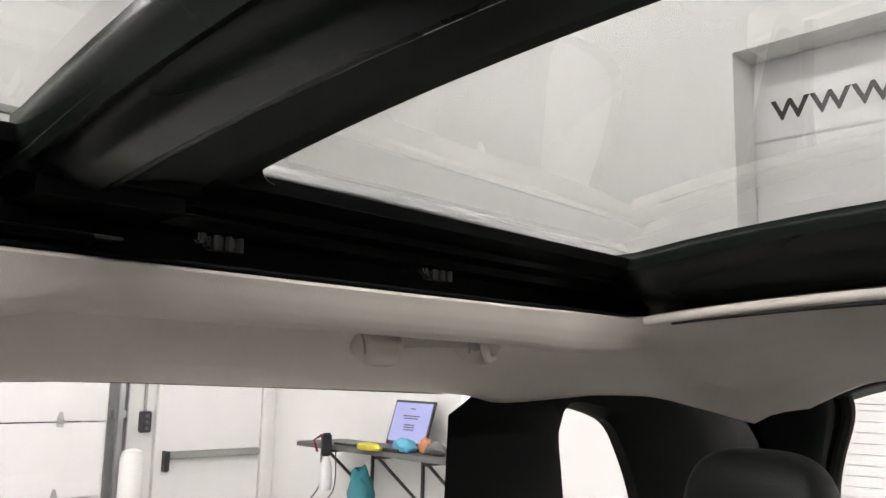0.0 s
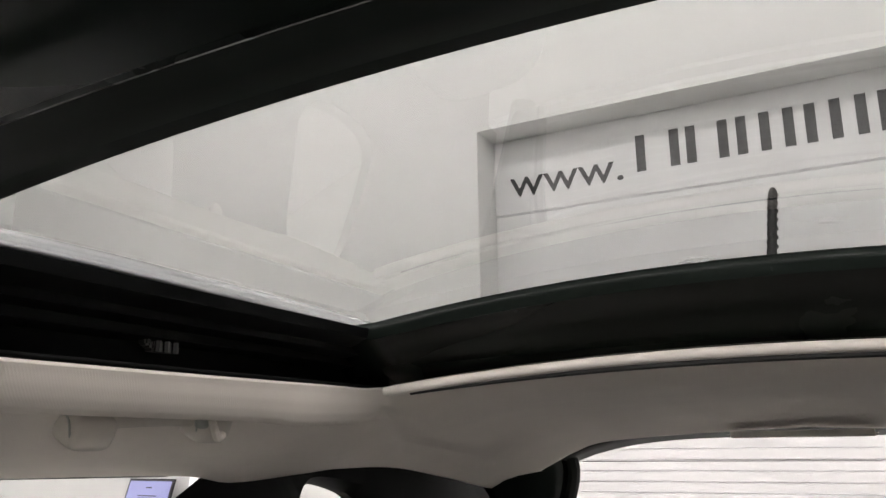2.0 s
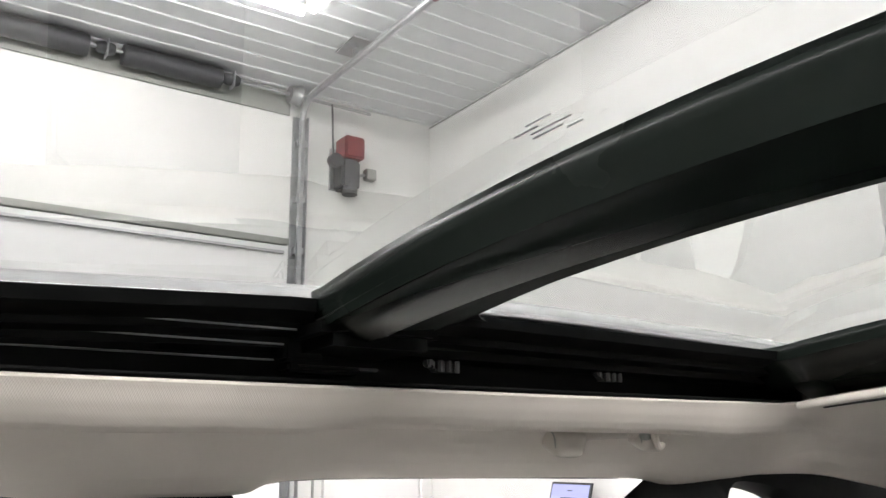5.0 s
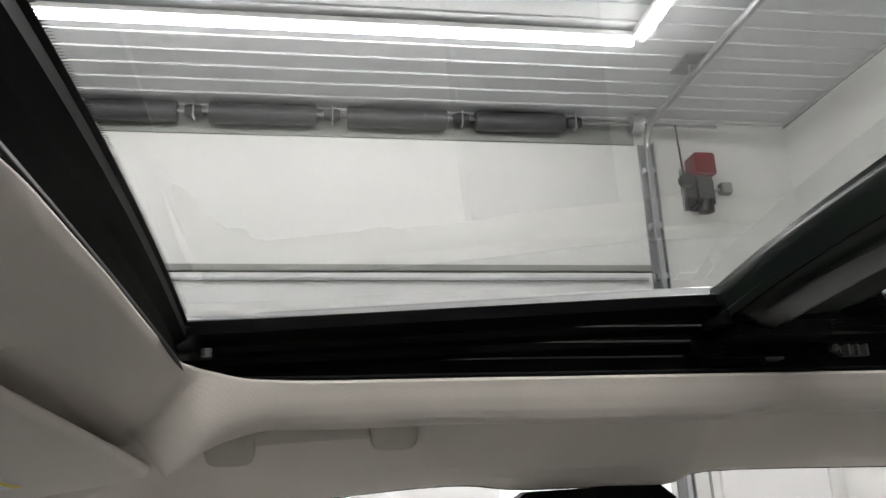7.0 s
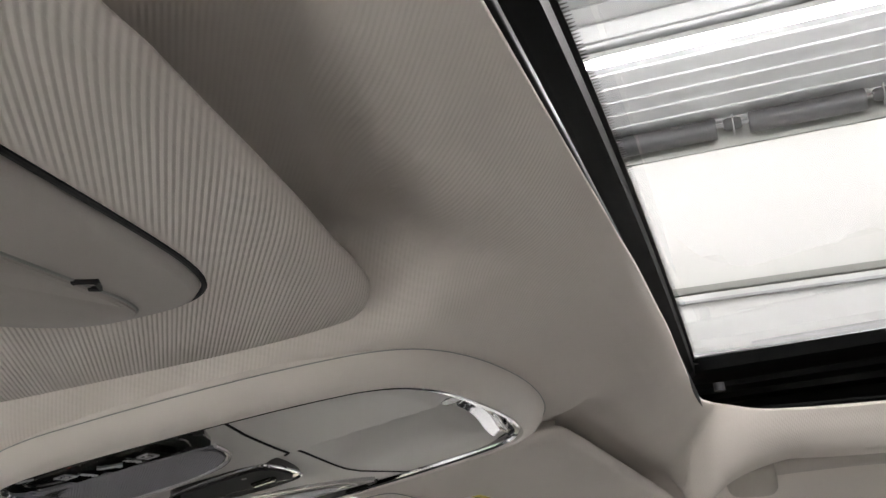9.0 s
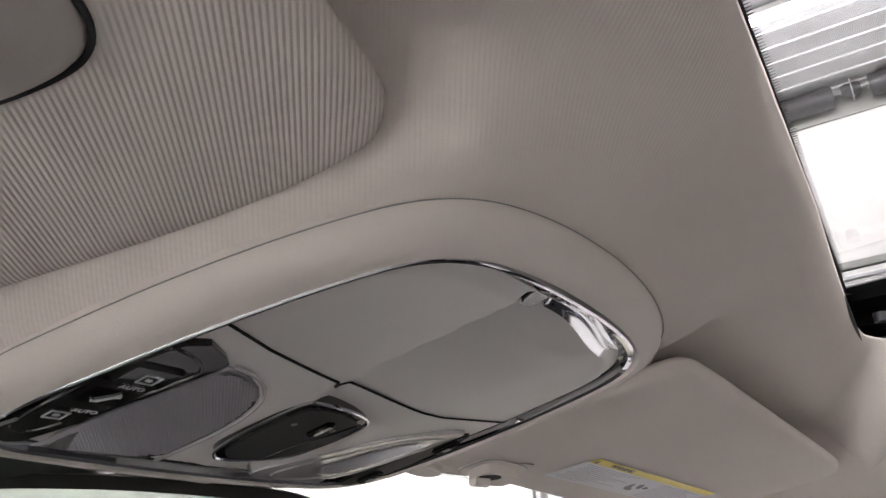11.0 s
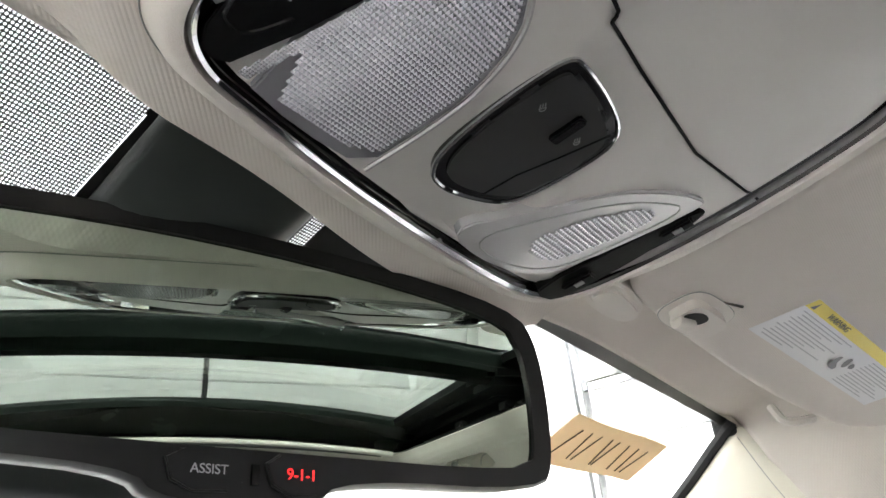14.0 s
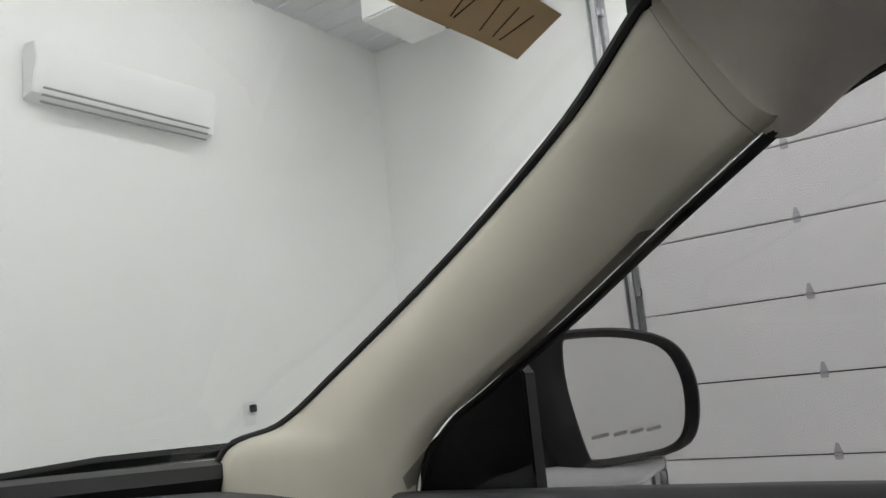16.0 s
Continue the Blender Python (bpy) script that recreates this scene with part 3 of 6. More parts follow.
part("trigger", tube([(4.05, YB + 0.47, 1.05), (4.06, YB + 0.52, 1.02), (4.05, YB + 0.5, 0.95)], 0.008, 6), M["red"], head, "red trigger")
bag = blob("cloth_bag", "teal cloth bag hanging under the shelf", "bag", (3.87, YB + 0.30, 0.60), (0.10, 0.06, 0.16), M["teal"], 12)
for k, (x0, z0) in enumerate(((4.0, 0.95), (4.15, 0.95))):
    cab = thing("cable", "thin grey cable drooping below the shelf", "cable", "cables", at=(x0, YB + 0.44, z0))
    part("cord", tube(spline([(x0, YB + 0.398, z0 + 0.03), (x0 - 0.04, YB + 0.43, z0 - 0.2), (x0 + 0.06, YB + 0.42, z0 - 0.35), (x0 - 0.02, YB + 0.3, z0 - 0.6)], 24), 0.004, 6), M["springs"], cab)

# front wall fittings
hl = thing("wall_heater", "white slim wall-mounted strip heater", "heater", at=(2.75, YF, 3.1))
prof = [(0, 0.16), (-0.03, 0.19), (-0.13, 0.17), (-0.16, 0.06), (-0.10, -0.12), (0, -0.14)]
part("shell", prism([(p[0], p[1]) for p in prof], axes((2.17, YF - 0.002, 3.14), (0, 1, 0), (0, 0, 1)), 1.22, 0.006), M["white_door"], hl)
for k in range(3):
    part("slot", span((2.22, YF - 0.15 + 0.02 * k, 3.04 - 0.035 * k), (3.33, YF - 0.135 + 0.02 * k, 3.048 - 0.035 * k)), M["seal_grey"], hl, "grey outlet slot", smooth=False)
uh = thing("unit_heater", "white box heater with dark grilles hung from the ceiling", "heater", at=(4.2, 3.3, 3.97))
part("case", span((3.95, 3.05, 3.69), (4.5, 3.55, 4.24), bevel=0.015), M["white_wall"], uh)
for i in range(2):
    bm = bmesh.new()
    span((3.99, 3.035, 3.78 + 0.2 * i), (4.46, 3.052, 3.92 + 0.2 * i), bm=bm)
    g = part("grille", bm, M["springs"], uh, "dark louvred grille", smooth=False)
    for k in range(7):
        part("louvre", span((3.995 + 0.07 * k, 3.022, 3.785 + 0.2 * i), (4.01 + 0.07 * k, 3.034, 3.915 + 0.2 * i)), M["white_wall"], g, smooth=False)
    for k in range(2):
        part("louvre", span((3.99, 3.018, 3.82 + 0.2 * i + 0.045 * k), (4.46, 3.022, 3.828 + 0.2 * i + 0.045 * k)), M["white_wall"], g, smooth=False)
for dx in (0.05, 0.5):
    part("hanger_rod", tube([(3.95 + dx, 3.3, 4.24), (3.95 + dx, 3.3, ZC - 0.02)], 0.01, 8), M["steel"], uh)
part("cord", tube(spline([(4.52, 3.2, 4.1), (4.62, 3.2, 3.85), (4.6, 3.2, 3.74), (4.45, 3.2, 3.69)], 16), 0.012, 6), M["springs"], uh, "black cable")
so = thing("wall_socket", "white wall socket with a dark plug", "socket", at=(3.66, YF, 1.17))
part("plate", span((3.61, YF - 0.012, 1.1), (3.71, YF - 0.001, 1.25), bevel=0.004), M["paper"], so)
part("plug", span((3.65, YF - 0.05, 1.18), (3.69, YF - 0.012, 1.23), bevel=0.005), M["laptop"], so, "dark plug")

# ---- the car ----
def soft_block(center, size, power=0.5, m=None):
    """A rounded block, like a pillow with flat faces."""
    bm = bmesh.new()
    bmesh.ops.create_uvsphere(bm, u_segments=28, v_segments=18, radius=1)
    for v in bm.verts:
        p = Vector(math.copysign(abs(c) ** power, c) * s / 2 for c, s in zip(v.co, size))
        v.co = Vector(center) + (m @ p if m else p)
    return bm


car = thing("car", "white car with beige cloth roof lining and panoramic roof", "car", at=(0, -0.6, 0))

# half stations round the cabin from the windscreen to the tailgate: inner lip x, y, z; outer edge x, y, z
RING = [
    ((0.000, 0.100, 1.508), (0.000, 0.412, 1.449)),
    ((0.050, 0.100, 1.508), (0.050, 0.412, 1.449)),
    ((0.100, 0.100, 1.508), (0.100, 0.413, 1.449)),
    ((0.150, 0.101, 1.508), (0.150, 0.413, 1.449)),
    ((0.200, 0.102, 1.508), (0.200, 0.413, 1.449)),
    ((0.260, 0.103, 1.508), (0.270, 0.412, 1.449)),
    ((0.330, 0.104, 1.508), (0.350, 0.411, 1.448)),
    ((0.385, 0.101, 1.508), (0.500, 0.408, 1.444)),
    ((0.408, 0.094, 1.508), (0.590, 0.404, 1.440)),
    ((0.423, 0.081, 1.509), (0.616, 0.345, 1.314)),
    ((0.432, 0.060, 1.507), (0.635, 0.260, 1.352)),
    ((0.438, 0.030, 1.505), (0.635, 0.100, 1.386)),
    ((0.440, -0.03, 1.503), (0.630, -0.050, 1.404)),
    ((0.440, -0.17, 1.503), (0.625, -0.170, 1.410)),
    ((0.440, -0.24, 1.503), (0.623, -0.240, 1.403)),
    ((0.440, -0.34, 1.503), (0.622, -0.340, 1.403)),
    ((0.440, -0.42, 1.503), (0.621, -0.420, 1.403)),
    ((0.440, -0.48, 1.503), (0.620, -0.480, 1.416)),
    ((0.443, -0.70, 1.503), (0.620, -0.720, 1.413)),
    ((0.445, -0.95, 1.504), (0.620, -1.000, 1.406)),
    ((0.446, -1.03, 1.505), (0.620, -1.100, 1.394)),
    ((0.446, -1.10, 1.505), (0.620, -1.240, 1.400)),
    ((0.445, -1.14, 1.505), (0.620, -1.330, 1.404)),
    ((0.440, -1.165, 1.507), (0.610, -1.470, 1.401)),
    ((0.430, -1.18, 1.506), (0.600, -1.620, 1.380)),
    ((0.410, -1.187, 1.506), (0.540, -1.750, 1.354)),
    ((0.370, -1.19, 1.507), (0.450, -1.755, 1.396)),
    ((0.330, -1.19, 1.509), (0.400, -1.755, 1.420)),
    ((0.280, -1.19, 1.511), (0.340, -1.755, 1.438)),
    ((0.160, -1.19, 1.515), (0.190, -1.755, 1.449)),
    ((0.000, -1.19, 1.517), (0.000, -1.755, 1.457)),
]
# how the lining falls from lip to edge, at the sides and at both ends
FALL_SIDE = [(0, 0), (0.02, 0.06), (0.05, 0.17), (0.09, 0.28), (0.13, 0.36), (0.17, 0.40), (0.21, 0.405), (0.27, 0.37), (0.33, 0.33), (0.37, 0.325), (0.41, 0.35), (0.46, 0.43), (0.53, 0.55), (0.62, 0.68), (0.72, 0.80), (0.82, 0.89), (0.91, 0.955), (1, 1)]
FALL_VISOR = [(0, 0), (0.01, 0.045), (0.025, 0.09), (0.045, 0.125), (0.07, 0.145), (0.10, 0.14), (0.14, 0.10), (0.20, 0.02), (0.30, -0.02), (0.45, 0.06), (0.64, 0.27), (0.83, 0.58), (0.93, 0.82), (1, 1)]
FALL_END = [(0, 0), (0.01, 0.055), (0.025, 0.115), (0.045, 0.175), (0.07, 0.22), (0.10, 0.25), (0.14, 0.268), (0.18, 0.28), (0.30, 0.31), (0.45, 0.36), (0.62, 0.46), (0.75, 0.58), (0.87, 0.76), (0.95, 0.91), (1, 1)]


def ease(v):
    v = min(1, max(0, v))
    return v * v * (3 - 2 * v)


# outline of the overhead console about its middle
CONSOLE_RING = [(-0.1255, 0.070), (-0.1245, 0.05), (-0.118, 0.015), (-0.111, -0.02), (-0.102, -0.055), (-0.090, -0.083), (-0.062, -0.0955), (0.0, -0.0985), (0.06, -0.096), (0.098, -0.088), (0.118, -0.070), (0.1265, -0.03), (0.130, 0.014), (0.128, 0.055), (0.121, 0.088), (0.098, 0.1015), (0.05, 0.103), (-0.02, 0.1015), (-0.09, 0.0945), (-0.107, 0.092), (-0.120, 0.084)]
COARSE = chaikin([Vector(p) for p in CONSOLE_RING], 1)


def from_console(x, y):
    """Distance of a plan place outside the console's outline, negative inside."""
    q = Vector((x - 0.012, (y - 0.285) * 1.018))
    best, hit = 1e9, False
    for a, b in zip(COARSE, COARSE[1:] + COARSE[:1]):
        ab = b - a
        best = min(best, (q - a - ab * min(1, max(0, (q - a).dot(ab) / ab.dot(ab)))).length)
        if (a.y > q.y) != (b.y > q.y) and q.x < a.x + (b.x - a.x) * (q.y - a.y) / (b.y - a.y):
            hit = not hit
    return -best if hit else best


# plan outlines of the folded visors, over the distance from the middle
VISOR_OUT = {
    1: [(0.166, 0.205), (0.167, 0.186), (0.185, 0.180), (0.30, 0.169), (0.50, 0.149), (0.528, 0.150), (0.536, 0.165), (0.546, 0.20), (0.550, 0.28), (0.536, 0.300), (0.510, 0.3165), (0.430, 0.3345), (0.360, 0.3455), (0.305, 0.3515), (0.235, 0.3575), (0.190, 0.3600), (0.171, 0.351), (0.166, 0.25)],
    -1: [(0.1165, 0.222), (0.1160, 0.200), (0.119, 0.1895), (0.130, 0.181), (0.155, 0.1745), (0.180, 0.1695), (0.210, 0.162), (0.245, 0.1545), (0.27, 0.1495), (0.30, 0.143), (0.50, 0.120), (0.528, 0.127), (0.538, 0.165), (0.548, 0.20), (0.556, 0.30), (0.535, 0.342), (0.40, 0.350), (0.245, 0.355), (0.185, 0.355), (0.160, 0.348), (0.146, 0.325), (0.131, 0.278), (0.122, 0.248)],
}


def visor_z(x, y):
    """Height of a visor's underside mid-plane over the plan."""
    if x < 0:
        return 1.4895 - 0.10 * (-x - 0.15) - 0.14 * (y - 0.19)
    return 1.479 - 0.115 * (x - 0.17) - 0.13 * (y - 0.16)


def from_visor(x, y):
    """Distance of a plan place outside the folded visor on its side, negative inside."""
    q = Vector((abs(x), y))
    best, hit = 1e9, False
    pts = [Vector(p) for p in VISOR_OUT[1 if x > 0 else -1]]
    for a, b in zip(pts, pts[1:] + pts[:1]):
        ab = b - a
        best = min(best, (q - a - ab * min(1, max(0, (q - a).dot(ab) / ab.dot(ab)))).length)
        if (a.y > q.y) != (b.y > q.y) and q.x < a.x + (b.x - a.x) * (q.y - a.y) / (b.y - a.y):
            hit = not hit
    return -best if hit else best


def fall(table, r):
    return float(np.interp(r, [a for a, _ in table], [b for _, b in table]))


def front_swell(x):
    """How far the lining's front edge stands out before the console."""
    k = math.exp(-(((x - 0.07) / 0.10) ** 2))
    return Vector((0, 0.016 * k, -0.005 * k))


def ring_rows(stations, steps, shape, sag=0.0, power=1.0):
    """Rows of points all round the roof, both sides, from lip to edge."""
    inner = spline([s[0] for s in stations], 420)
    outer = spline([s[1] for s in stations], 420)
    rows = []
    full = [(a, b) for a, b in zip(inner, outer)]
    full += [(Vector((-a.x, a.y, a.z)), Vector((-b.x, b.y, b.z))) for a, b in full[-2:0:-1]]
    for k in range(steps + 1):
        r = (k / steps) ** power
        row = []
        for a, b in full:
            p = a.lerp(b, r)
            side = ease((0.26 - b.y) / 0.36) * min(1, max(0, (b.y + 1.5) / 0.2))
            p.z = a.z + (b.z - a.z) * shape(r, side)
            if a.y > 0.02 and sag:
                p.z += 0.0045 * math.exp(-((p - a).xy.length / 0.006) ** 1.2) * ease((a.y - 0.05) / 0.05)
                # the visors' recesses fall towards the sides, the driver's one lies higher; a swelling carries the console
                left = ease((-p.x - 0.02) / 0.08) * ease((a.y - 0.02) / 0.075)
                p.z += (a.z + (b.z - a.z) * fall(FALL_VISOR, r) - p.z) * left
                p.z -= ease((a.y - 0.02) / 0.075) * sag * (1 - 0.25 * left) * (min(0.45, abs(p.x)) / 0.5) ** 2.2 * ease(r / 0.2) * (1 - r)
                away = from_console(p.x, p.y) if abs(p.x) < 0.22 else 1.0
                beside = ease((-p.x - 0.02) / 0.08) * ease((p.y - 0.17) / 0.06)
                w = ease((0.164 + 0.03 * beside - abs(p.x - 0.010)) / 0.012) * ease((p.y - 0.13 + 0.01 * left) / (0.045 + 0.015 * left)) * ease((0.4145 - p.y) / 0.012) * ease((0.064 - 0.016 * beside - away) / 0.024)
                p.z += (1.455 - 0.19 * (p.y - 0.285) - p.z) * w
                # a pocket over each folded visor
                if 0.10 < abs(p.x) < 0.60 and 0.08 < p.y < 0.40:
                    d = from_visor(p.x, p.y)
                    deep = ease((0.030 - d) / 0.036) * ease((0.345 - p.y) / 0.06) * ease((away - 0.026) / 0.03) * ease((0.575 - abs(p.x)) / 0.05)
                    top = visor_z(p.x, p.y) + (0.019 if p.x < 0 else 0.020)
                    p.z += max(0.0, top + (0.006 if p.x < 0 else 0.0) - p.z) * deep
                p += front_swell(p.x) * r ** 3
                if away < -0.008:
                    p.z += 0.02
            row.append(p)
        rows.append(row)
    return rows


def relax(rows, rounds):
    """Even out the lining's height where it flows round the console and the visors."""
    z = np.array([[p.z for p in row] for row in rows])
    free = np.array([[0.125 < p.y < 0.40 and abs(p.x) < 0.56 for p in row] for row in rows])
    free[:3] = free[-3:] = False
    for _ in range(rounds):
        mean = (np.roll(z, 1, 0) + np.roll(z, -1, 0) + np.roll(z, 1, 1) + np.roll(z, -1, 1)) / 4
        z = np.where(free, (z + mean) / 2, z)
    for row, zs in zip(rows, z):
        for p, h in zip(row, zs):
            p.z = float(h)
    return rows


lining = part("headliner", grid(relax(ring_rows(RING, 88, lambda r, s: fall(FALL_SIDE, r) * s + fall(FALL_END, r) * (1 - s), 0.056, 1.35), 14), closed=True),
              M["lining"], car, "beige knitted cloth roof lining")
solid(lining, 0.006, 1)
front_edge = [s[1] for s in RING[:9]]
fe = spline(front_edge, 40)
fe = [Vector((-p.x, p.y, p.z)) for p in fe[::-1]] + fe[1:]
fe = [p + front_swell(p.x) for p in fe]
hdr = grid([[p for p in fe], [p + Vector((0, 0.003, 0.003)) for p in fe], [p + Vector((0, 0.004, 0.014)) for p in fe]])
part("header_edge", hdr, M["lining"], car, "turned front edge of the lining")

# white outer roof skin and rails
SKIN = []
for (ix, iy, iz), (ox, oy, oz) in RING:
    k = 0.93 if abs(iy - 0.1) > 0.03 and iy > -1.17 else 0.93
    SKIN.append(((ix * 0.98, 0.15 if iy > 0.07 else (-1.22 if iy < -1.16 else iy), 1.556 if iy > 0.07 else (1.572 if iy < -1.16 else float(np.interp(-iy, [-0.07, 0.4, 0.6, 1.1], [1.560, 1.580, 1.588, 1.578])))), (ox + (0.05 if 0.02 < ox else 0), oy + (0.03 if oy > 0.38 else (-0.06 if oy < -1.7 else 0)), oz + 0.055)))
roof = part("roof_skin", grid(ring_rows(SKIN, 10, lambda r, s: r**2.2), closed=True), M["white_paint"], car, "white painted steel roof")
solid(roof, 0.004, 1)
for sx in (1, -1):
    rail_path = [(sx * x, y, z) for x, y, z in spline([(0.53, 0.05, 1.575), (0.53, -0.16, 1.586), (0.53, -0.45, 1.602), (0.53, -0.72, 1.610), (0.53, -0.95, 1.607), (0.53, -1.25, 1.598), (0.53, -1.55, 1.575)], 40)]
    part("roof_rail", tube(rail_path, 0.016, 10, squash=1.0), M["white_paint"], car, "white roof rail")


def crown(x, z, y=-0.5):
    """Arch of the roof over the width, and its long fall to both ends."""
    fall_y = float(np.interp(-y, [-0.11, 0.39, 0.58, 1.09, 1.3], [-0.031, -0.006, -0.006, -0.012, -0.02]))
    k = min(1, max(0, (z - 1.51) / 0.06))
    return z + fall_y * k + (0.008 + 0.022 * k) * (1 - min(1, (x / 0.41) ** 2))


# ---- panoramic roof cassette ----
pano = thing("panoramic_roof", "black panoramic sunroof cassette with two glass panes", "sunroof", at=(0, -0.5, 1.56))
XS = [x / 20 * 0.424 for x in range(-20, 21)]


def cross_strip(name, profile, mat, label=""):
    """A member across the car: profile of (y, z at the side), arched over the width."""
    return part(name, grid([[(x, y, crown(x, z, y)) for x in XS] for y, z in profile]), mat, pano, label)


solid(cross_strip("front_frame", [(0.103, 1.512), (0.114, 1.513), (0.109, 1.521), (0.120, 1.524), (0.112, 1.536), (0.121, 1.541), (0.112, 1.552), (0.119, 1.557), (0.113, 1.569), (0.107, 1.573), (0.106, 1.580), (0.140, 1.583)], M["channel"], "black stepped front frame"), 0.004, -1)
beam = cross_strip("cross_beam", [(-0.405, 1.594), (-0.405, 1.584), (-0.406, 1.578), (-0.408, 1.574), (-0.411, 1.563), (-0.417, 1.565), (-0.422, 1.558), (-0.438, 1.552), (-0.452, 1.549), (-0.462, 1.555), (-0.464, 1.5553)], M["satin"], "black satin cross beam between the panes")
solid(beam, 0.003, -1)
solid(cross_strip("beam_rear", [(-0.4645, 1.5550), (-0.470, 1.5558), (-0.500, 1.5598), (-0.5235, 1.5625), (-0.528, 1.565), (-0.534, 1.571), (-0.560, 1.576), (-0.562, 1.582), (-0.562, 1.592)], M["beam_matt"], "rear half of the black beam, dulled to hold no sheen"), 0.003, -1)
part("wind_lip", tube([(x, -0.4095, crown(x, 1.568, -0.4)) for x in XS], 0.0026, 8), M["rubber"], beam, "rubber seal along the beam")
part("beam_bead", tube([(x, -0.461, crown(x, 1.552, -0.46)) for x in XS], 0.0035, 8), M["satin"], beam)
rear_rows = [[(x * 1.19, y, crown(min(0.41, abs(x) * 1.19), z, y)) for x in XS] for y, z in ((-1.098, 1.592), (-1.098, 1.582), (-1.100, 1.575), (-1.125, 1.566), (-1.17, 1.545), (-1.205, 1.512))]
solid(part("rear_frame", grid(rear_rows), M["satin"], pano, "black rear frame"), 0.004, -1)
SIDE = [(0.452, 1.508), (0.500, 1.509), (0.506, 1.514), (0.507, 1.546), (0.480, 1.550), (0.478, 1.560), (0.452, 1.563), (0.450, 1.571), (0.430, 1.575), (0.418, 1.578), (0.415, 1.584), (0.436, 1.587)]
for sx in (1, -1):
    ys = [0.125 - 1.345 * k / 40 for k in range(41)]
    sf = part("side_frame", grid([[(sx * x, y, crown(0.41, z, y)) for y in ys] for x, z in SIDE]), M["channel"], pano, "black side channel")
    solid(sf, 0.004, sx)
    for x, z, y0, y1 in ((0.499, 1.5330, 0.08, -0.40), (0.476, 1.5455, 0.08, -0.40), (0.448, 1.5560, 0.06, -0.40)):
        part("slide_rail", tube(spline([(sx * x, y0, z - 0.006), (sx * x, y0 - 0.1, z), (sx * x, y1, z)], 14), 0.0010, 8), M["rail"], sf, "thin grey slide rail")
    sc = part("end_screw", tube([(sx * 0.406, 0.087, 1.530), (sx * 0.406, 0.087, 1.523)], 0.005, 10), M["springs"], sf, "small dark screw")
    for y in (-0.605, -0.860):
        bm = span((sx * 0.503 - 0.012, y - 0.012, 1.530), (sx * 0.503 + 0.004, y + 0.022, 1.551), bevel=0.003)
        span((sx * 0.490 - 0.004, y + 0.026, 1.534), (sx * 0.490 + 0.008, y + 0.034, 1.552), bevel=0.002, bm=bm)
        span((sx * 0.486 - 0.006, y - 0.030, 1.549), (sx * 0.486 + 0.010, y + 0.030, 1.553), bevel=0.0015, bm=bm)
        for k in range(3):
            tube([(sx * 0.489, y - 0.006 + 0.011 * k, 1.529), (sx * 0.489, y - 0.006 + 0.011 * k, 1.549)], 0.0035, 6, bm=bm)
        part("guide_clip", bm, M["grey_clip"], sf, "grey guide clip")
        part("clip_pin", span((sx * 0.461 - 0.004, y + 0.012, 1.560), (sx * 0.461 + 0.004, y + 0.024, 1.582), bevel=0.002), M["rail"], sf, "light grey pin")
    part("cable_tube", tube(spline([(sx * 0.474, -0.55, 1.556), (sx * 0.474, -0.7, 1.558), (sx * 0.473, -1.0, 1.557), (sx * 0.47, -1.14, 1.552)], 20), 0.006, 8), M["cover"], sf, "dark cable tube")
    bm = span((sx * 0.49 - 0.014, -0.485, 1.520), (sx * 0.49 + 0.012, -0.405, 1.530), bevel=0.003)
    span((sx * 0.485 - 0.012, -0.44, 1.530), (sx * 0.485 + 0.01, -0.40, 1.548), bevel=0.003, bm=bm)
    # Light caught on the arm is put in as a grey strip.
    part("arm_lit_strip", span((sx * 0.488 - 0.012, -0.505, 1.5245), (sx * 0.488 + 0.004, -0.415, 1.5275), bevel=0.001), M["grey_clip"], sf, "grey strip for the lit edge of the arm")
    part("lift_arm", bm, M["channel"], sf, "black lift arm")
    part("beam_end", span((sx * 0.45 - 0.055, -0.53, 1.538), (sx * 0.45 + 0.055, -0.405, 1.572), bevel=0.012), M["channel"], pano, "black beam end")


def pane(name, y0, y1, z, half, mat, parent, label):
    xs = [half * k / 16 for k in range(-16, 17)]
    ys = [y0 + (y1 - y0) * k / 8 for k in range(9)]
    p = part(name, grid([[(x, y, crown(x, z, y)) for x in xs] for y in ys]), mat, parent, label)
    p.visible_shadow = False
    return p


fp = pane("front_pane", 0.135, -0.412, 1.590, 0.43, M["roof_glass"], pano, "lightly tinted front glass pane")
rp = pane("rear_pane", -0.550, -1.115, 1.590, 0.43, M["roof_glass"], pano, "lightly tinted rear glass pane")


def corner_fill(name, cx, cy, r, sx, sy, parent):
    """Black print that rounds a corner of the pane."""
    pts = [(cx, cy)] + [(cx - sx * r * (1 - math.cos(a)), cy - sy * r * (1 - math.sin(a))) for a in np.linspace(0, math.pi / 2, 9)]
    bm = bmesh.new()
    bm.faces.new([bm.verts.new((x, y, crown(x, 1.5815, y))) for x, y in pts])
    solid(part(name, bm, M["black"], parent, "black printed glass corner", smooth=False), 0.001, 0)


for sx in (1, -1):
    corner_fill("pane_corner", sx * 0.419, -0.560, 0.060, sx, 1, rp)
    corner_fill("pane_corner", sx * 0.419, -1.100, 0.02, sx, -1, rp)
    corner_fill("pane_corner", sx * 0.419, 0.108, 0.02, sx, 1, fp)


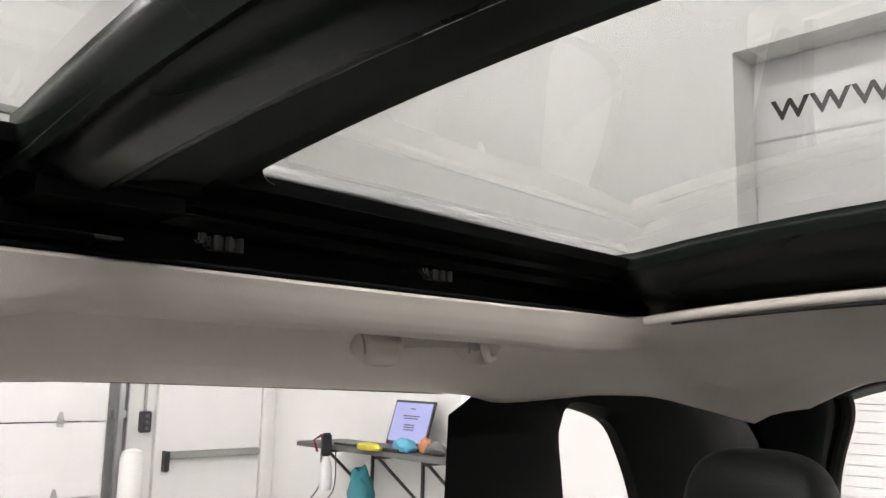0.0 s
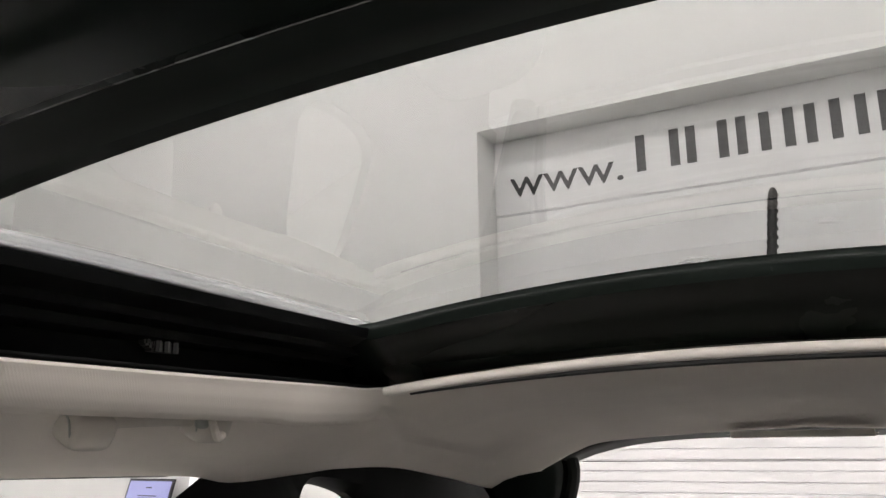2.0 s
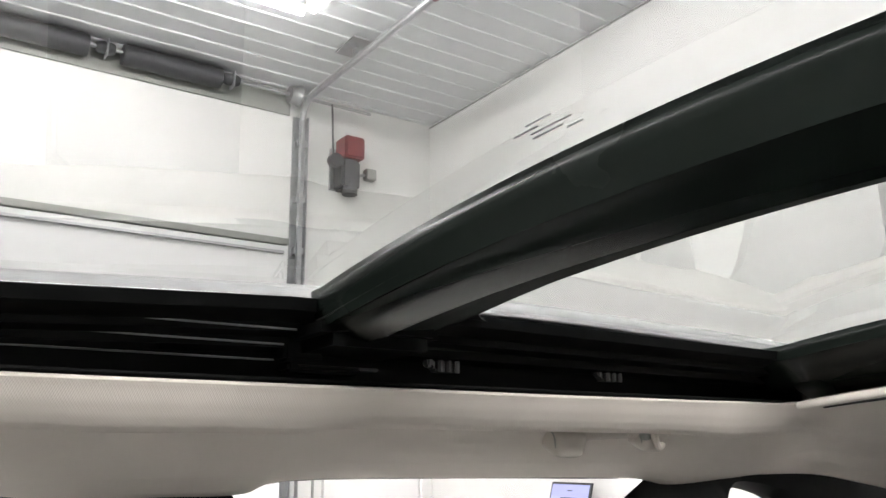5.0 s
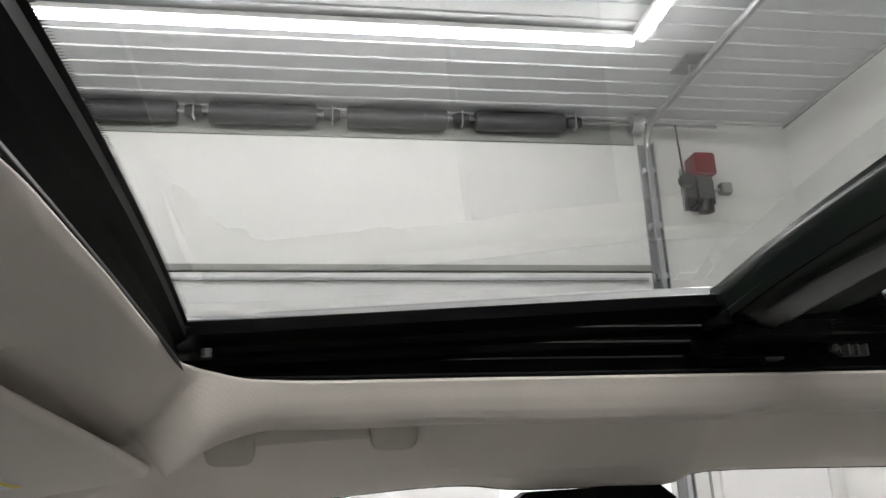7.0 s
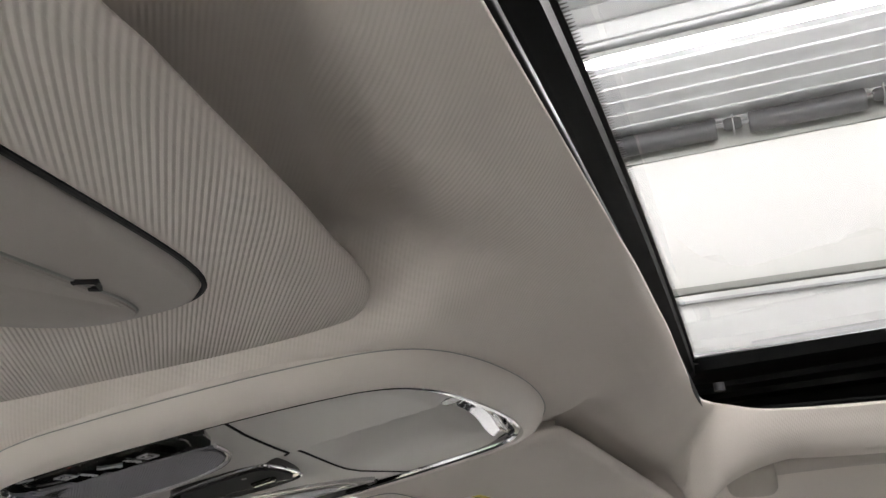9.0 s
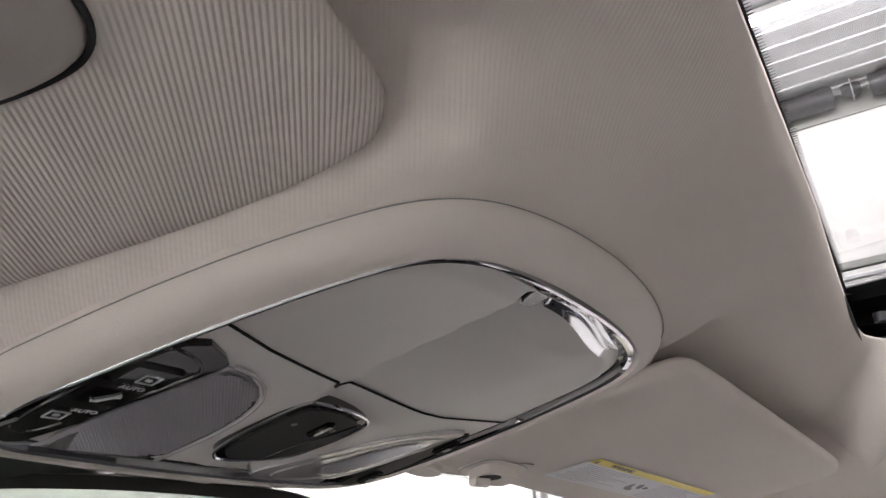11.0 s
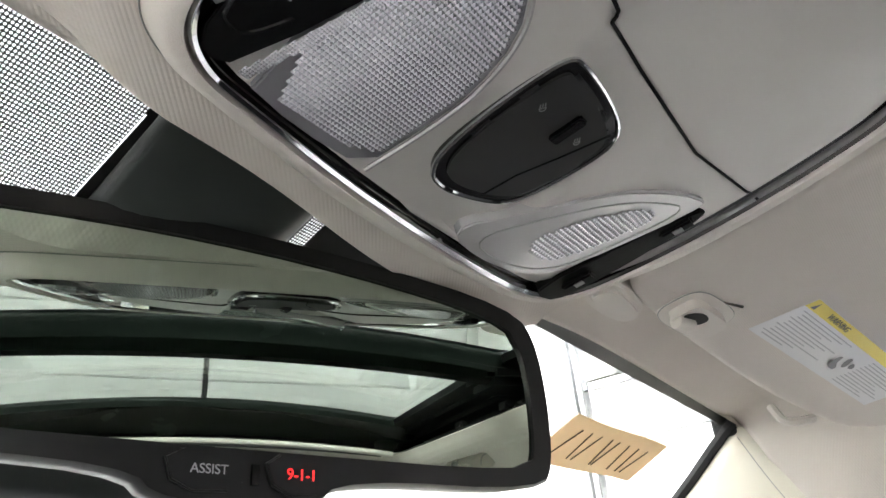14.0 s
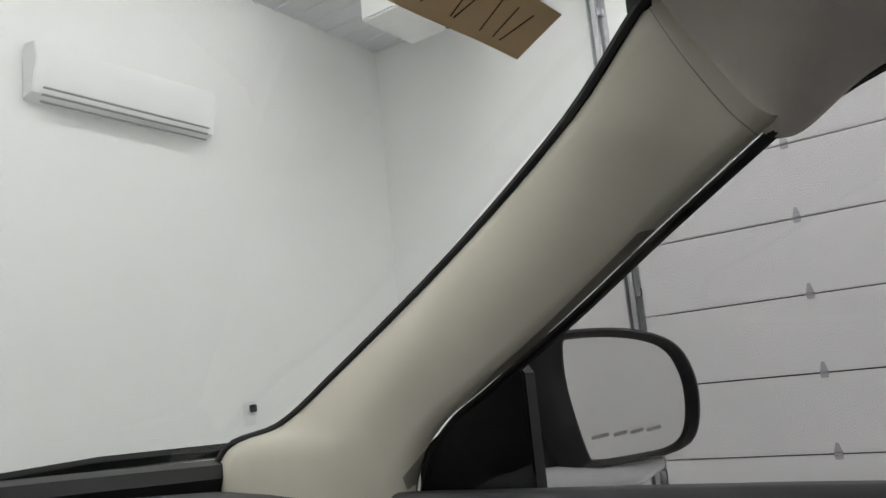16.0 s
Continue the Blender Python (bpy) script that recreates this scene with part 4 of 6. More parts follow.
def dot_row(name, y, parent, step=0.0027):
    """Fine comb of black print along the glass edge."""
    bm = bmesh.new()
    for k in range(int(0.78 / step)):
        x = -0.39 + step * k
        bm.faces.new([bm.verts.new((a, b, crown(a, 1.584, b))) for a, b in ((x, y), (x + 0.0017, y), (x + 0.0011, y - 0.0032), (x + 0.0006, y - 0.0032))])
    part(name, bm, M["black"], parent, "fine comb of black print", smooth=False, kind="stuff")


dot_row("printed_dots", 0.1045, fp)
solid(part("edge_print", grid([[(x, y, crown(x, 1.5845, y)) for x in XS] for y in (0.128, 0.116, 0.1043)]), M["channel"], fp, "black printed border of the glass"), 0.0006, 0)


def pane_mark(x0, y0, w, d, parent, rows):
    """Etched maker's marks, unreadable, as plain bars."""
    bm = bmesh.new()
    for k, (f, g) in enumerate(rows):
        y = y0 - d * (k + 0.5) / len(rows)
        a, b = x0 + w * f, x0 + w * g
        bm.faces.new([bm.verts.new((x, yy, crown(x, 1.5885, yy))) for x, yy in ((a, y), (b, y), (b, y - d / len(rows) * 0.3), (a, y - d / len(rows) * 0.3))])
    part("etched_mark", bm, M["faint_icon"], parent, "small etched bars on the glass", smooth=False)


pane_mark(0.032, -0.345, 0.040, 0.026, fp, [(0.1, 0.6), (0.5, 1), (0, 0.8), (0.3, 0.9), (0.05, 0.35)])
pane_mark(0.0, -1.058, 0.036, 0.024, rp, [(0.2, 0.8), (0, 1), (0.3, 0.7)])

shade = thing("roof_sunblind", "beige roof sunblind drawn back to its bar", "sunblind", at=(0, -1.18, 1.5))
bar = [(x * 1.0, -1.150, 1.5035 + 0.022 * (1 - (x / 0.41) ** 2)) for x in XS]
part("pull_bar", tube(bar, [0.0062] * 41, 12, squash=1.0), M["trim"], shade, "beige pull bar")
# The shadow line under the pull bar is laid in as a black rod.
part("bar_shade", tube([(x * 0.95, -1.176, 1.5025 + 0.016 * (1 - (x / 0.41) ** 2)) for x in XS], 0.003, 6), M["rubber"], shade, "black rod for the shade under the bar")
part("blind_cloth", grid([[(x * 1.0, -1.158, 1.512 + 0.022 * (1 - (x / 0.41) ** 2)) for x in XS], [(x * 1.0, -1.20, 1.516 + 0.022 * (1 - (x / 0.41) ** 2)) for x in XS]]), M["lining"], shade, "rolled beige blind cloth")

ant = thing("roof_aerial", "black spiral-wound roof aerial standing behind the glass", "aerial", at=(0, -1.45, 1.6))
part("aerial_base", tube([(0, -1.45, 1.58), (0, -1.45, 1.61), (0, -1.46, 1.63)], [0.035, 0.026, 0.012], 16), M["black"], ant)
mast = [(0, -1.455 - 0.155 * k / 40, 1.62 + 0.20 * k / 40) for k in range(41)]
part("mast", tube(mast, [0.0062] * 40 + [0.004], 10), M["rubber"], ant)
helix = [(0.0072 * math.cos(k * 0.7), -1.455 - 0.155 * k / 110, 1.62 + 0.20 * k / 110 + 0.0072 * math.sin(k * 0.7)) for k in range(108)]
part("winding", tube(helix, 0.0016, 5), M["rubber"], ant)

# ---- glass and pillars ----
WS = lambda y: 1.448 - 0.45 * (y - 0.44)  # the windscreen's slope


def screen_point(x, y, lift=0.0):
    return Vector((x, y - 0.10 * (x / 0.7) ** 2 * min(1, max(0, (y - 0.42) / 0.5)), WS(y) + lift))


rows = []
for j in range(13):
    y = 0.415 + (1.28 - 0.415) * j / 12
    half = 0.635 + 0.13 * j / 12
    rows.append([screen_point(half * k / 16, y) for k in range(-16, 17)])
ws = part("windscreen", grid(rows), M["windscreen"], car, "clear raked windscreen")
ws.visible_shadow = False
# black printed border of the windscreen with dots at its inner edge
def print_patch(name, x0, x1, y0, y1, mat, label, lift=-0.0016):
    part(name, grid([[screen_point(x, y, lift) for x in np.linspace(x0, x1, 24)] for y in np.linspace(y0, y1, 6)]), M[mat], ws, label, smooth=False)


print_patch("top_print", -0.0745, 0.0145, 0.405, 0.4285, "black", "black printed band", -0.0013)
print_patch("top_print", 0.0235, 0.61, 0.405, 0.4285, "black", "black printed band", -0.0013)
teeth = bmesh.new()
for k in range(220):
    x = 0.1 + 0.0023 * k
    teeth.faces.new([teeth.verts.new(screen_point(a, y, -0.0014)) for a, y in ((x, 0.4283), (x + 0.0013, 0.4283), (x + 0.0010, 0.4325), (x + 0.0003, 0.4325))])
part("print_teeth", teeth, M["black"], ws, "fine comb of black print along the band", smooth=False, kind="stuff")
print_patch("dot_print", -0.30, -0.0745, 0.410, 0.55, "frit", "dotted sun shade print", -0.002)
print_patch("dot_print", 0.0145, 0.0235, 0.405, 0.474, "frit", "dotted sun shade print")
print_patch("mount_print", -0.074, 0.0145, 0.410, 0.55, "black", "black printed field behind the mirror", -0.0024)
print_patch("mount_print", 0.0235, 0.0985, 0.424, 0.474, "black", "black printed field beside the mirror")

EDGE = [(0.612, 0.384, 1.464), (0.604, 0.418, 1.446), (0.633, 0.514, 1.378), (0.661, 0.673, 1.286), (0.680, 0.865, 1.184), (0.686, 0.975, 1.129), (0.680, 1.078, 1.100), (0.675, 1.10, 1.0)]
BACK = [(0.624, 0.322, 1.338), (0.612, 0.349, 1.318), (0.640, 0.450, 1.268), (0.645, 0.551, 1.206), (0.648, 0.651, 1.149), (0.648, 0.702, 1.119), (0.646, 0.735, 1.075), (0.645, 0.76, 0.97)]
for sx in (1, -1):
    e, b = spline(EDGE, 40), spline(BACK, 40)
    rows = []
    for k in range(9):
        r = k / 8
        row = []
        for i, (p, q) in enumerate(zip(e, b)):
            c = p.lerp(q, r)
            c.x -= 0.022 * ease((i - 4) / 14) * math.sin(math.pi * min(1, r * 1.02)) ** 0.8
            row.append(Vector((sx * c.x, c.y, c.z)))
        rows.append(row)
    pl = part("front_pillar_trim", grid(rows), M["pillar"], car, "beige moulded front pillar cover")
    solid(pl, 0.004, sx)
    part("screen_seal", tube([(sx * (p.x - 0.002), p.y + 0.004, p.z + 0.001) for p in e[5:]], 0.0062, 8), M["rubber"], pl, "black windscreen seal")
    part("door_seal", tube([(sx * (p.x + 0.007), p.y - 0.004, p.z - 0.002) for p in b[5:]], 0.005, 8), M["rubber"], pl, "black door seal")
    part("corner_seal", soft_block((sx * 0.612, 0.424, 1.450), (0.026, 0.028, 0.024), 0.45), M["rubber"], pl, "black corner of the windscreen seal")
    # joint between pillar cover and lining
    j = [Vector((sx * 0.5880, 0.4129, 1.435)), Vector((sx * 0.592, 0.394, 1.389)), Vector((sx * 0.600, 0.369, 1.339)), Vector((sx * 0.608, 0.351, 1.313))]
    part("trim_joint", tube(spline(j, 16), 0.0004, 6), M["seal_grey"], pl, "thin dark joint")
    # mirror sail and waist of the front door
    sail = [(0.742, 1.02), (0.742, 1.092), (0.68, 1.128), (0.612, 1.168), (0.606, 1.16), (0.606, 1.02)]
    if sx > 0:
        part("mirror_sail", prism(sail, axes((sx * 0.652, 0, 0), (0, 1, 0), (0, 0, 1)), sx * 0.02, 0.002), M["black"], car, "black mirror corner panel", smooth=False)
    dw = [(sx * x, y, z) for x, y, z in ((0.640, 0.76, 1.034), (0.640, 0.2, 1.034)) + ((0.64, -0.46, 1.01), (0.638, -0.8, 1.012), (0.635, -1.1, 1.02))]
    part("door_waist", tube(spline(dw, 24), 0.022, 10), M["dash"], car, "dark grey padded door top")
    part("body_side", span((sx * 0.66 - 0.02, -1.9, 0.3), (sx * 0.66 + 0.05, 1.2, 0.995), bevel=0.02), M["white_paint"], car, "white body side")
    # unseen dark panel, added so the white side bounces no light inwards
    part("door_lining", span((sx * 0.635 - 0.008, -1.6, 0.3), (sx * 0.635 + 0.004, 1.1, 0.992), bevel=0.003), M["dash"], car, "unseen dark grey panel inside the door", smooth=False)
    # side glass
    for y0, y1 in ((0.75, -0.22), (-0.43, -1.04)) if sx > 0 else ((-0.43, -1.04),):  # the unseen driver's glass is left out to let in more light
        rows = []
        for jz in range(5):
            f = jz / 4
            row = []
            for k in range(17):
                y = y0 + (y1 - y0) * k / 16
                top = np.interp(y, [-1.04, -0.45, -0.05, 0.1, 0.26, 0.349, 0.45, 0.55, 0.65, 0.75], [1.40, 1.42, 1.41, 1.395, 1.36, 1.325, 1.268, 1.20, 1.14, 1.06])
                row.append((sx * (0.665 - 0.03 * f), y, 1.0 + (top + 0.01 - 1.0) * f))
            rows.append(row)
        gp = part("side_window", grid(rows), M["side_glass"], car, "clear side window")
    # window seals along the lining's lower edge
    se = [Vector((sx * (s[1][0] + 0.012), s[1][1], s[1][2] + 0.006)) for s in RING[9:20]]
    part("window_seal", tube(spline(se, 40), 0.007, 8), M["rubber"], car, "black window seal")
    # centre pillar and rear quarter
    part("centre_pillar", prism([(-0.215, 0.9), (-0.225, 1.385), (-0.25, 1.4), (-0.41, 1.404), (-0.43, 1.388), (-0.455, 0.9)], axes((sx * 0.622, 0, 0), (0, 1, 0), (0, 0, 1)), sx * 0.035, 0.004), M["pillar_black"], car, "black centre pillar cover", smooth=False)
    hole = chaikin([(-1.275, 1.15), (-1.262, 1.28), (-1.252, 1.345), (-1.256, 1.380), (-1.285, 1.386), (-1.345, 1.375), (-1.395, 1.358), (-1.428, 1.315), (-1.462, 1.255), (-1.50, 1.15)], 2)
    outer = []
    c = Vector((-1.33, 1.26))
    lim = [(-1.0, 0.9), (-0.995, 1.20), (-1.003, 1.415), (-1.08, 1.42), (-1.24, 1.425), (-1.47, 1.425), (-1.62, 1.41), (-1.80, 1.38), (-1.80, 1.10), (-1.70, 0.9)]
    lp = [Vector(p) for p in lim]
    dense = [lp[i].lerp(lp[(i + 1) % len(lp)], k / 12) for i in range(len(lp)) for k in range(12)]
    for h in hole:
        a = math.atan2(h.y - c.y, h.x - c.x)
        outer.append(min(dense, key=lambda p: abs((math.atan2(p.y - c.y, p.x - c.x) - a + math.pi) % (2 * math.pi) - math.pi)))
    rr = [[(sx * 0.622, p.x, p.y) for p in outer], [(sx * 0.618, p.x * 0.8 + h.x * 0.2, p.y * 0.8 + h.y * 0.2) for p, h in zip(outer, hole)],
          [(sx * 0.622, p.x * 0.25 + h.x * 0.75, p.y * 0.25 + h.y * 0.75) for p, h in zip(outer, hole)], [(sx * 0.64, h.x, h.y) for h in hole], [(sx * 0.66, h.x, h.y) for h in hole]]
    part("quarter_trim", grid(rr, closed=True), M["pillar_black"], car, "black rear quarter panel round a small window")
    part("quarter_inner", prism([(-1.54, 0.9), (-1.54, 1.44), (-1.62, 1.43), (-1.97, 1.42), (-2.0, 0.9)], axes((sx * 0.632, 0, 0), (0, 1, 0), (0, 0, 1)), sx * 0.012), M["pillar_black"], car, "black inner quarter panel", smooth=False)
    qg = bmesh.new()
    qg.faces.new([qg.verts.new((sx * 0.655, h.x, h.y)) for h in hole])
    q = part("quarter_window", qg, M["side_glass"], car, "small fixed quarter window", smooth=False)
    # rear pillar
    fr_edge = spline([(0.60, -1.64, 1.378), (0.575, -1.72, 1.362), (0.56, -1.80, 1.24), (0.55, -1.88, 1.0)], 16)
    re_edge = spline([(0.425, -1.80, 1.412), (0.43, -1.82, 1.37), (0.475, -1.86, 1.24), (0.50, -1.92, 1.0)], 16)
    rr = [[Vector((sx * p.lerp(q2, r).x, p.lerp(q2, r).y + 0.03 * math.sin(math.pi * r), p.lerp(q2, r).z)) for p, q2 in zip(fr_edge, re_edge)] for r in np.linspace(0, 1, 7)]
    solid(part("rear_pillar_trim", grid(rr), M["satin"], car, "dark grey rear pillar cover"), 0.004, sx)
    part("tailgate_seal", tube([(sx * p.x, p.y - 0.002, p.z) for p in re_edge], 0.013, 8), M["rubber"], car, "black tailgate seal")

# tailgate with the heated rear window
tg = [[(x, -1.765 - 0.05 * t, z - t * 0.02) for x in np.linspace(-0.46, 0.46, 24) for z in [1.463 - 0.06 * (abs(x) / 0.46) ** 4]] for t in np.linspace(0, 1, 3)]
solid(part("tailgate_header", grid(tg), M["black"], car, "black tailgate header trim"), 0.01, 1)
# plain trim strip without a lamp
part("header_strip", span((-0.10, -1.745, 1.441), (0.12, -1.705, 1.452), bevel=0.005), M["trim"], car, "beige strip under the rear header")
rw = bmesh.new()
rows = [[(x * (0.52 + 0.06 * (1 - t)), -1.84 - 0.10 * t + 0.03 * (abs(x)) ** 2, 1.468 - 0.438 * t) for x in np.linspace(-1, 1, 17)] for t in np.linspace(0, 1, 5)]
rwin = part("rear_window", grid(rows, bm=rw), M["side_glass"], car, "rear window with heating wires")
for k in range(16):
    z = 1.424 - 0.0196 * k
    t = (1.45 - z) / 0.42
    part("heating_wire", tube([(x * 0.5, -1.836 - 0.10 * t + 0.03 * x * x, z) for x in np.linspace(-1, 1, 9)], 0.0007, 5), M["print"], rwin, "thin dark heating wire")
part("tailgate_panel", span((-0.62, -1.98, 0.3), (0.62, -1.90, 1.03), bevel=0.02), M["white_paint"], car, "white lower tailgate")
# Unseen floor that keeps light from below out of the cabin.
part("cabin_floor", span((-0.64, -1.9, 0.26), (0.64, 1.2, 0.30)), M["carpet"], car, "unseen dark floor closing the cabin against light", smooth=False)

# dashboard
rows = []
for y, z in ((0.62, 0.80), (0.63, 0.98), (0.66, 1.035), (0.72, 1.052), (0.9, 1.066), (1.05, 1.070), (1.20, 1.078), (1.26, 1.074), (1.30, 1.0)):
    rows.append([(x, y + 0.06 * (abs(x) / 0.66) ** 2, z - 0.012 * (abs(x) / 0.66) ** 3) for x in np.linspace(-0.66, 0.66, 33)])
solid(part("dashboard", grid(rows), M["dash"], car, "dark grey soft dashboard"), 0.01, -1)
cw = [Vector((x, 1.24 - 0.16 * (abs(x) / 0.7) ** 2.2, 1.070 + 0.012 * math.cos(x * 2.2))) for x in np.linspace(-0.7, 0.7, 33)]
part("cowl", tube(cw, 0.024, 8), M["black"], car, "black cowl below the windscreen")
bm = tube([(0.42, 1.26, 1.094), (0.58, 1.20, 1.104), (0.72, 1.10, 1.104)], 0.010, 6)
part("wiper_arm", bm, M["black"], car, "black wiper arm")
part("bonnet_wall", span((-0.68, 1.30, 0.3), (0.68, 1.36, 1.0), bevel=0.02), M["white_paint"], car, "white front body")


def rear_seat(x, y):
    back = part("rear_seat_back", box((0.46, 0.16, 0.60), pose(x, y - 0.02, 0.72, -12), bevel=0.05, segments=3), M["leather"], car, "black leather rear seat back")
    hr = bmesh.new()
    bmesh.ops.create_uvsphere(hr, u_segments=40, v_segments=28, radius=1)
    for v in hr.verts:
        v.co = Vector((x, y, 1.262)) + Vector(math.copysign(abs(c) ** 0.62, c) * s for c, s in zip(v.co, (0.076, 0.055, 0.100)))
    part("headrest", hr, M["leather"], back, "black leather headrest")
    part("piping", tube([(x + 0.060 * math.copysign(abs(math.cos(a)) ** 0.62, math.cos(a)), y + 0.036, 1.262 + 0.080 * math.copysign(abs(math.sin(a)) ** 0.62, math.sin(a))) for a in np.linspace(0.01, 2 * math.pi + 0.01, 49)[:-1]], 0.002, 6, closed=True), M["leather"], back)
    for dx in (-0.05, 0.05):
        part("post", tube([(x + dx, y, 0.98), (x + dx, y, 1.20)], 0.007, 8), M["chrome"], back, "chrome headrest post")


rear_seat(0.255, -1.09)
rear_seat(-0.255, -1.09)


# ---- fittings on the lining ----
TILT = Matrix.Rotation(radians(-28), 3, "Y")


def grab_handle(feet, z, name_label, hook=False, rise=0.006):
    """Folded beige handle: two feet and a bar, pressed against the lining."""
    x = 0.515
    z -= 0.003
    o = thing("grab_handle", name_label, "handle", "grab handles", at=(x, sum(feet) / 2, z))
    for y, zz in zip(feet, (z, z + rise)):
        part("foot_line", tube(spline([(x + 0.008, y + 0.0225, zz + 0.014), (x - 0.008, y + 0.0250, zz + 0.006), (x - 0.010, y + 0.0235, zz - 0.008), (x - 0.002, y + 0.016, zz - 0.0175)], 14), 0.0011, 6), M["seal_grey"], o, "thin dark line along the foot")
        part("foot", soft_block((x, y, zz - 0.002), (0.040, 0.048, 0.034), 0.5, TILT), M["handle"], o)
    a, b = feet
    bar = [(x + 0.006, a + 0.005, z + 0.002), (x + 0.002, a * 0.85 + b * 0.15, z + 0.006), (x + 0.001, (a + b) / 2, z + 0.009), (x + 0.002, a * 0.15 + b * 0.85, z + 0.010), (x + 0.006, b - 0.005, z + 0.008)]
    part("bar", tube(spline(bar, 24), 0.0095, 12), M["handle"], o)
    if hook:
        part("coat_hook", tube(spline([(x - 0.018, b + 0.010, z + 0.012), (x - 0.024, b + 0.013, z + 0.0), (x - 0.023, b + 0.006, z - 0.011), (x - 0.020, b - 0.004, z - 0.008)], 16), 0.0045, 8), M["handle"], o, "small coat hook")
        part("hook_recess", soft_block((x - 0.012, b + 0.018, z + 0.004), (0.016, 0.013, 0.013), 0.7), M["seal_grey"], o)
    return o


grab_handle((0.074, -0.086), 1.459, "beige folding grab handle above the front passenger door", rise=0.011)
grab_handle((-0.79, -0.940), 1.462, "beige folding grab handle with a coat hook above the rear door", hook=True)


def sun_visor(sx, kind_label):
    """Padded visor folded up against the lining."""
    o = thing("sun_visor", kind_label, "sun visor", "sun visors", at=(sx * 0.34, 0.26, 1.44))
    out = chaikin(VISOR_OUT[sx], 2)
    c = Vector((0.35, 0.255))
    inward = []
    for k, p in enumerate(out):
        d = (out[(k + 1) % len(out)] - out[k - 1]).normalized()
        nrm = Vector((-d.y, d.x))
        inward.append(nrm if nrm.dot(c - p) > 0 else -nrm)
    rows = []
    for inset, dz, up in ((0.075, 0.0, 1), (0.060, 0.0, 0.9), (0.050, 0.0, 0.3), (0.040, 0.0, 0.04), (0.010, 0.0, 0), (0.0035, -0.0008, 0), (0.0008, -0.0026, 0), (0, -0.0040, 0), (0, -0.005, 0), (0.0005, -0.0075, 0), (0.0018, -0.0095, 0), (0.004, -0.0108, 0), (0.007, -0.0113, 0), (0.0095, -0.0114, 0)):
        row = []
        for p, v in zip(out, inward):
            q = p + v * inset * (1 + 0.5 * ease((p.y - 0.24) / 0.1))
            row.append((sx * q.x, q.y, visor_z(sx * q.x, q.y) + dz * (1.0 if sx > 0 else 1.25) + up * (0.0200 if sx > 0 else 0.026 - 0.010 * ease((p.y - 0.20) / 0.12))))
        rows.append(row)
    for r in (0.6, 0.25):
        rows.append([(sx * (c + (p - c) * r).x, (c + (p - c) * r).y, visor_z(sx * (c + (p - c) * r).x, (c + (p - c) * r).y) - 0.0114 * (1.0 if sx > 0 else 1.25)) for p in out])
    bm = grid(rows, closed=True)
    bm.faces.new([v for v in bm.verts[-len(out):]])
    bm.verts.ensure_lookup_table()
    bm.faces.new(bm.verts[: len(out)])
    body = part("pad", bm, M["visor" if sx < 0 else "visor_fine"], o, "cloth covered pad")
    return o


pv = sun_visor(1, "beige cloth sun visor with a warning label, folded up")
dv = sun_visor(-1, "beige cloth sun visor with a vanity mirror lid, folded up")


def on_visor(x, y, lift=-0.0122):
    return Vector((x, y, visor_z(x, y) + lift))


def on_label(u, v, lift):
    """A place on the label: u along it, v from its heading to its foot."""
    return on_visor(0.275 + 0.198 * u, 0.278 + 0.043 * v - 0.031 * u, lift)


def label_patch(name, u0, u1, v0, v1, mat, parent, text="", lift=-0.0125):
    rows = [[on_label(u0 + (u1 - u0) * k / 4, v, lift) for k in range(5)] for v in (v0, v1)]
    return part(name, grid(rows), mat, parent, text, smooth=False)


label = label_patch("warning_label", 0, 1, 0, 1, M["paper"], pv, "white printed warning label", -0.0122)
label_patch("yellow_band", 0, 1, 0, 0.2, M["yellow"], label, "yellow heading band")
wm = axes(on_label(0.205, 0.1, -0.0130), on_label(0.6, 0.1, 0) - on_label(0.1, 0.1, 0), on_label(0.3, 0, 0) - on_label(0.3, 1, 0))
if (wm.to_3x3() @ Vector((0, 0, 1))).z > 0:
    wm = wm @ Matrix.Rotation(math.pi, 4, "Y")
part("heading", letters("WARNING", 0.0066, wm, 0.0002), M["dark_print"], label, "heading on the yellow band", smooth=False)
for k in range(11):
    v = 0.26 + 0.064 * k
    for u0, u1 in ((0.03 + 0.02 * (k % 3 > 0), 0.42 - 0.05 * (k * 5 % 4) - 0.12 * (k > 8)), (0.62, 0.97 - 0.04 * (k * 3 % 4))):
        label_patch("print_line", u0, u1, v, v + 0.020, M["print"], label)
for k, blob_outline in enumerate((
    ((0.455, 0.50), (0.475, 0.47), (0.492, 0.62), (0.535, 0.70), (0.535, 0.78), (0.478, 0.76), (0.46, 0.62)),
    ((0.500, 0.44), (0.522, 0.40), (0.538, 0.47), (0.560, 0.60), (0.548, 0.66), (0.518, 0.58)),
    ((0.560, 0.46), (0.590, 0.50), (0.600, 0.58), (0.575, 0.60), (0.556, 0.54)),
    ((0.020, 0.17), (0.046, 0.17), (0.033, 0.035)),
)):
    bm = bmesh.new()
    bm.faces.new([bm.verts.new(on_label(p.x, p.y, -0.0128)) for p in chaikin([Vector(q) for q in blob_outline], 2 if k < 3 else 0)])
    part("pictogram" if k < 3 else "warning_triangle", bm, M["ink_grey" if k < 3 else "dark_print"], label, "grey seat pictogram" if k < 3 else "small dark triangle", smooth=False)

# visor hinge, clip and outer pivot on the passenger side
HP = Vector((0.230, 0.338))
VX, VY = (1, 0, -0.115), (0, 1, -0.13)
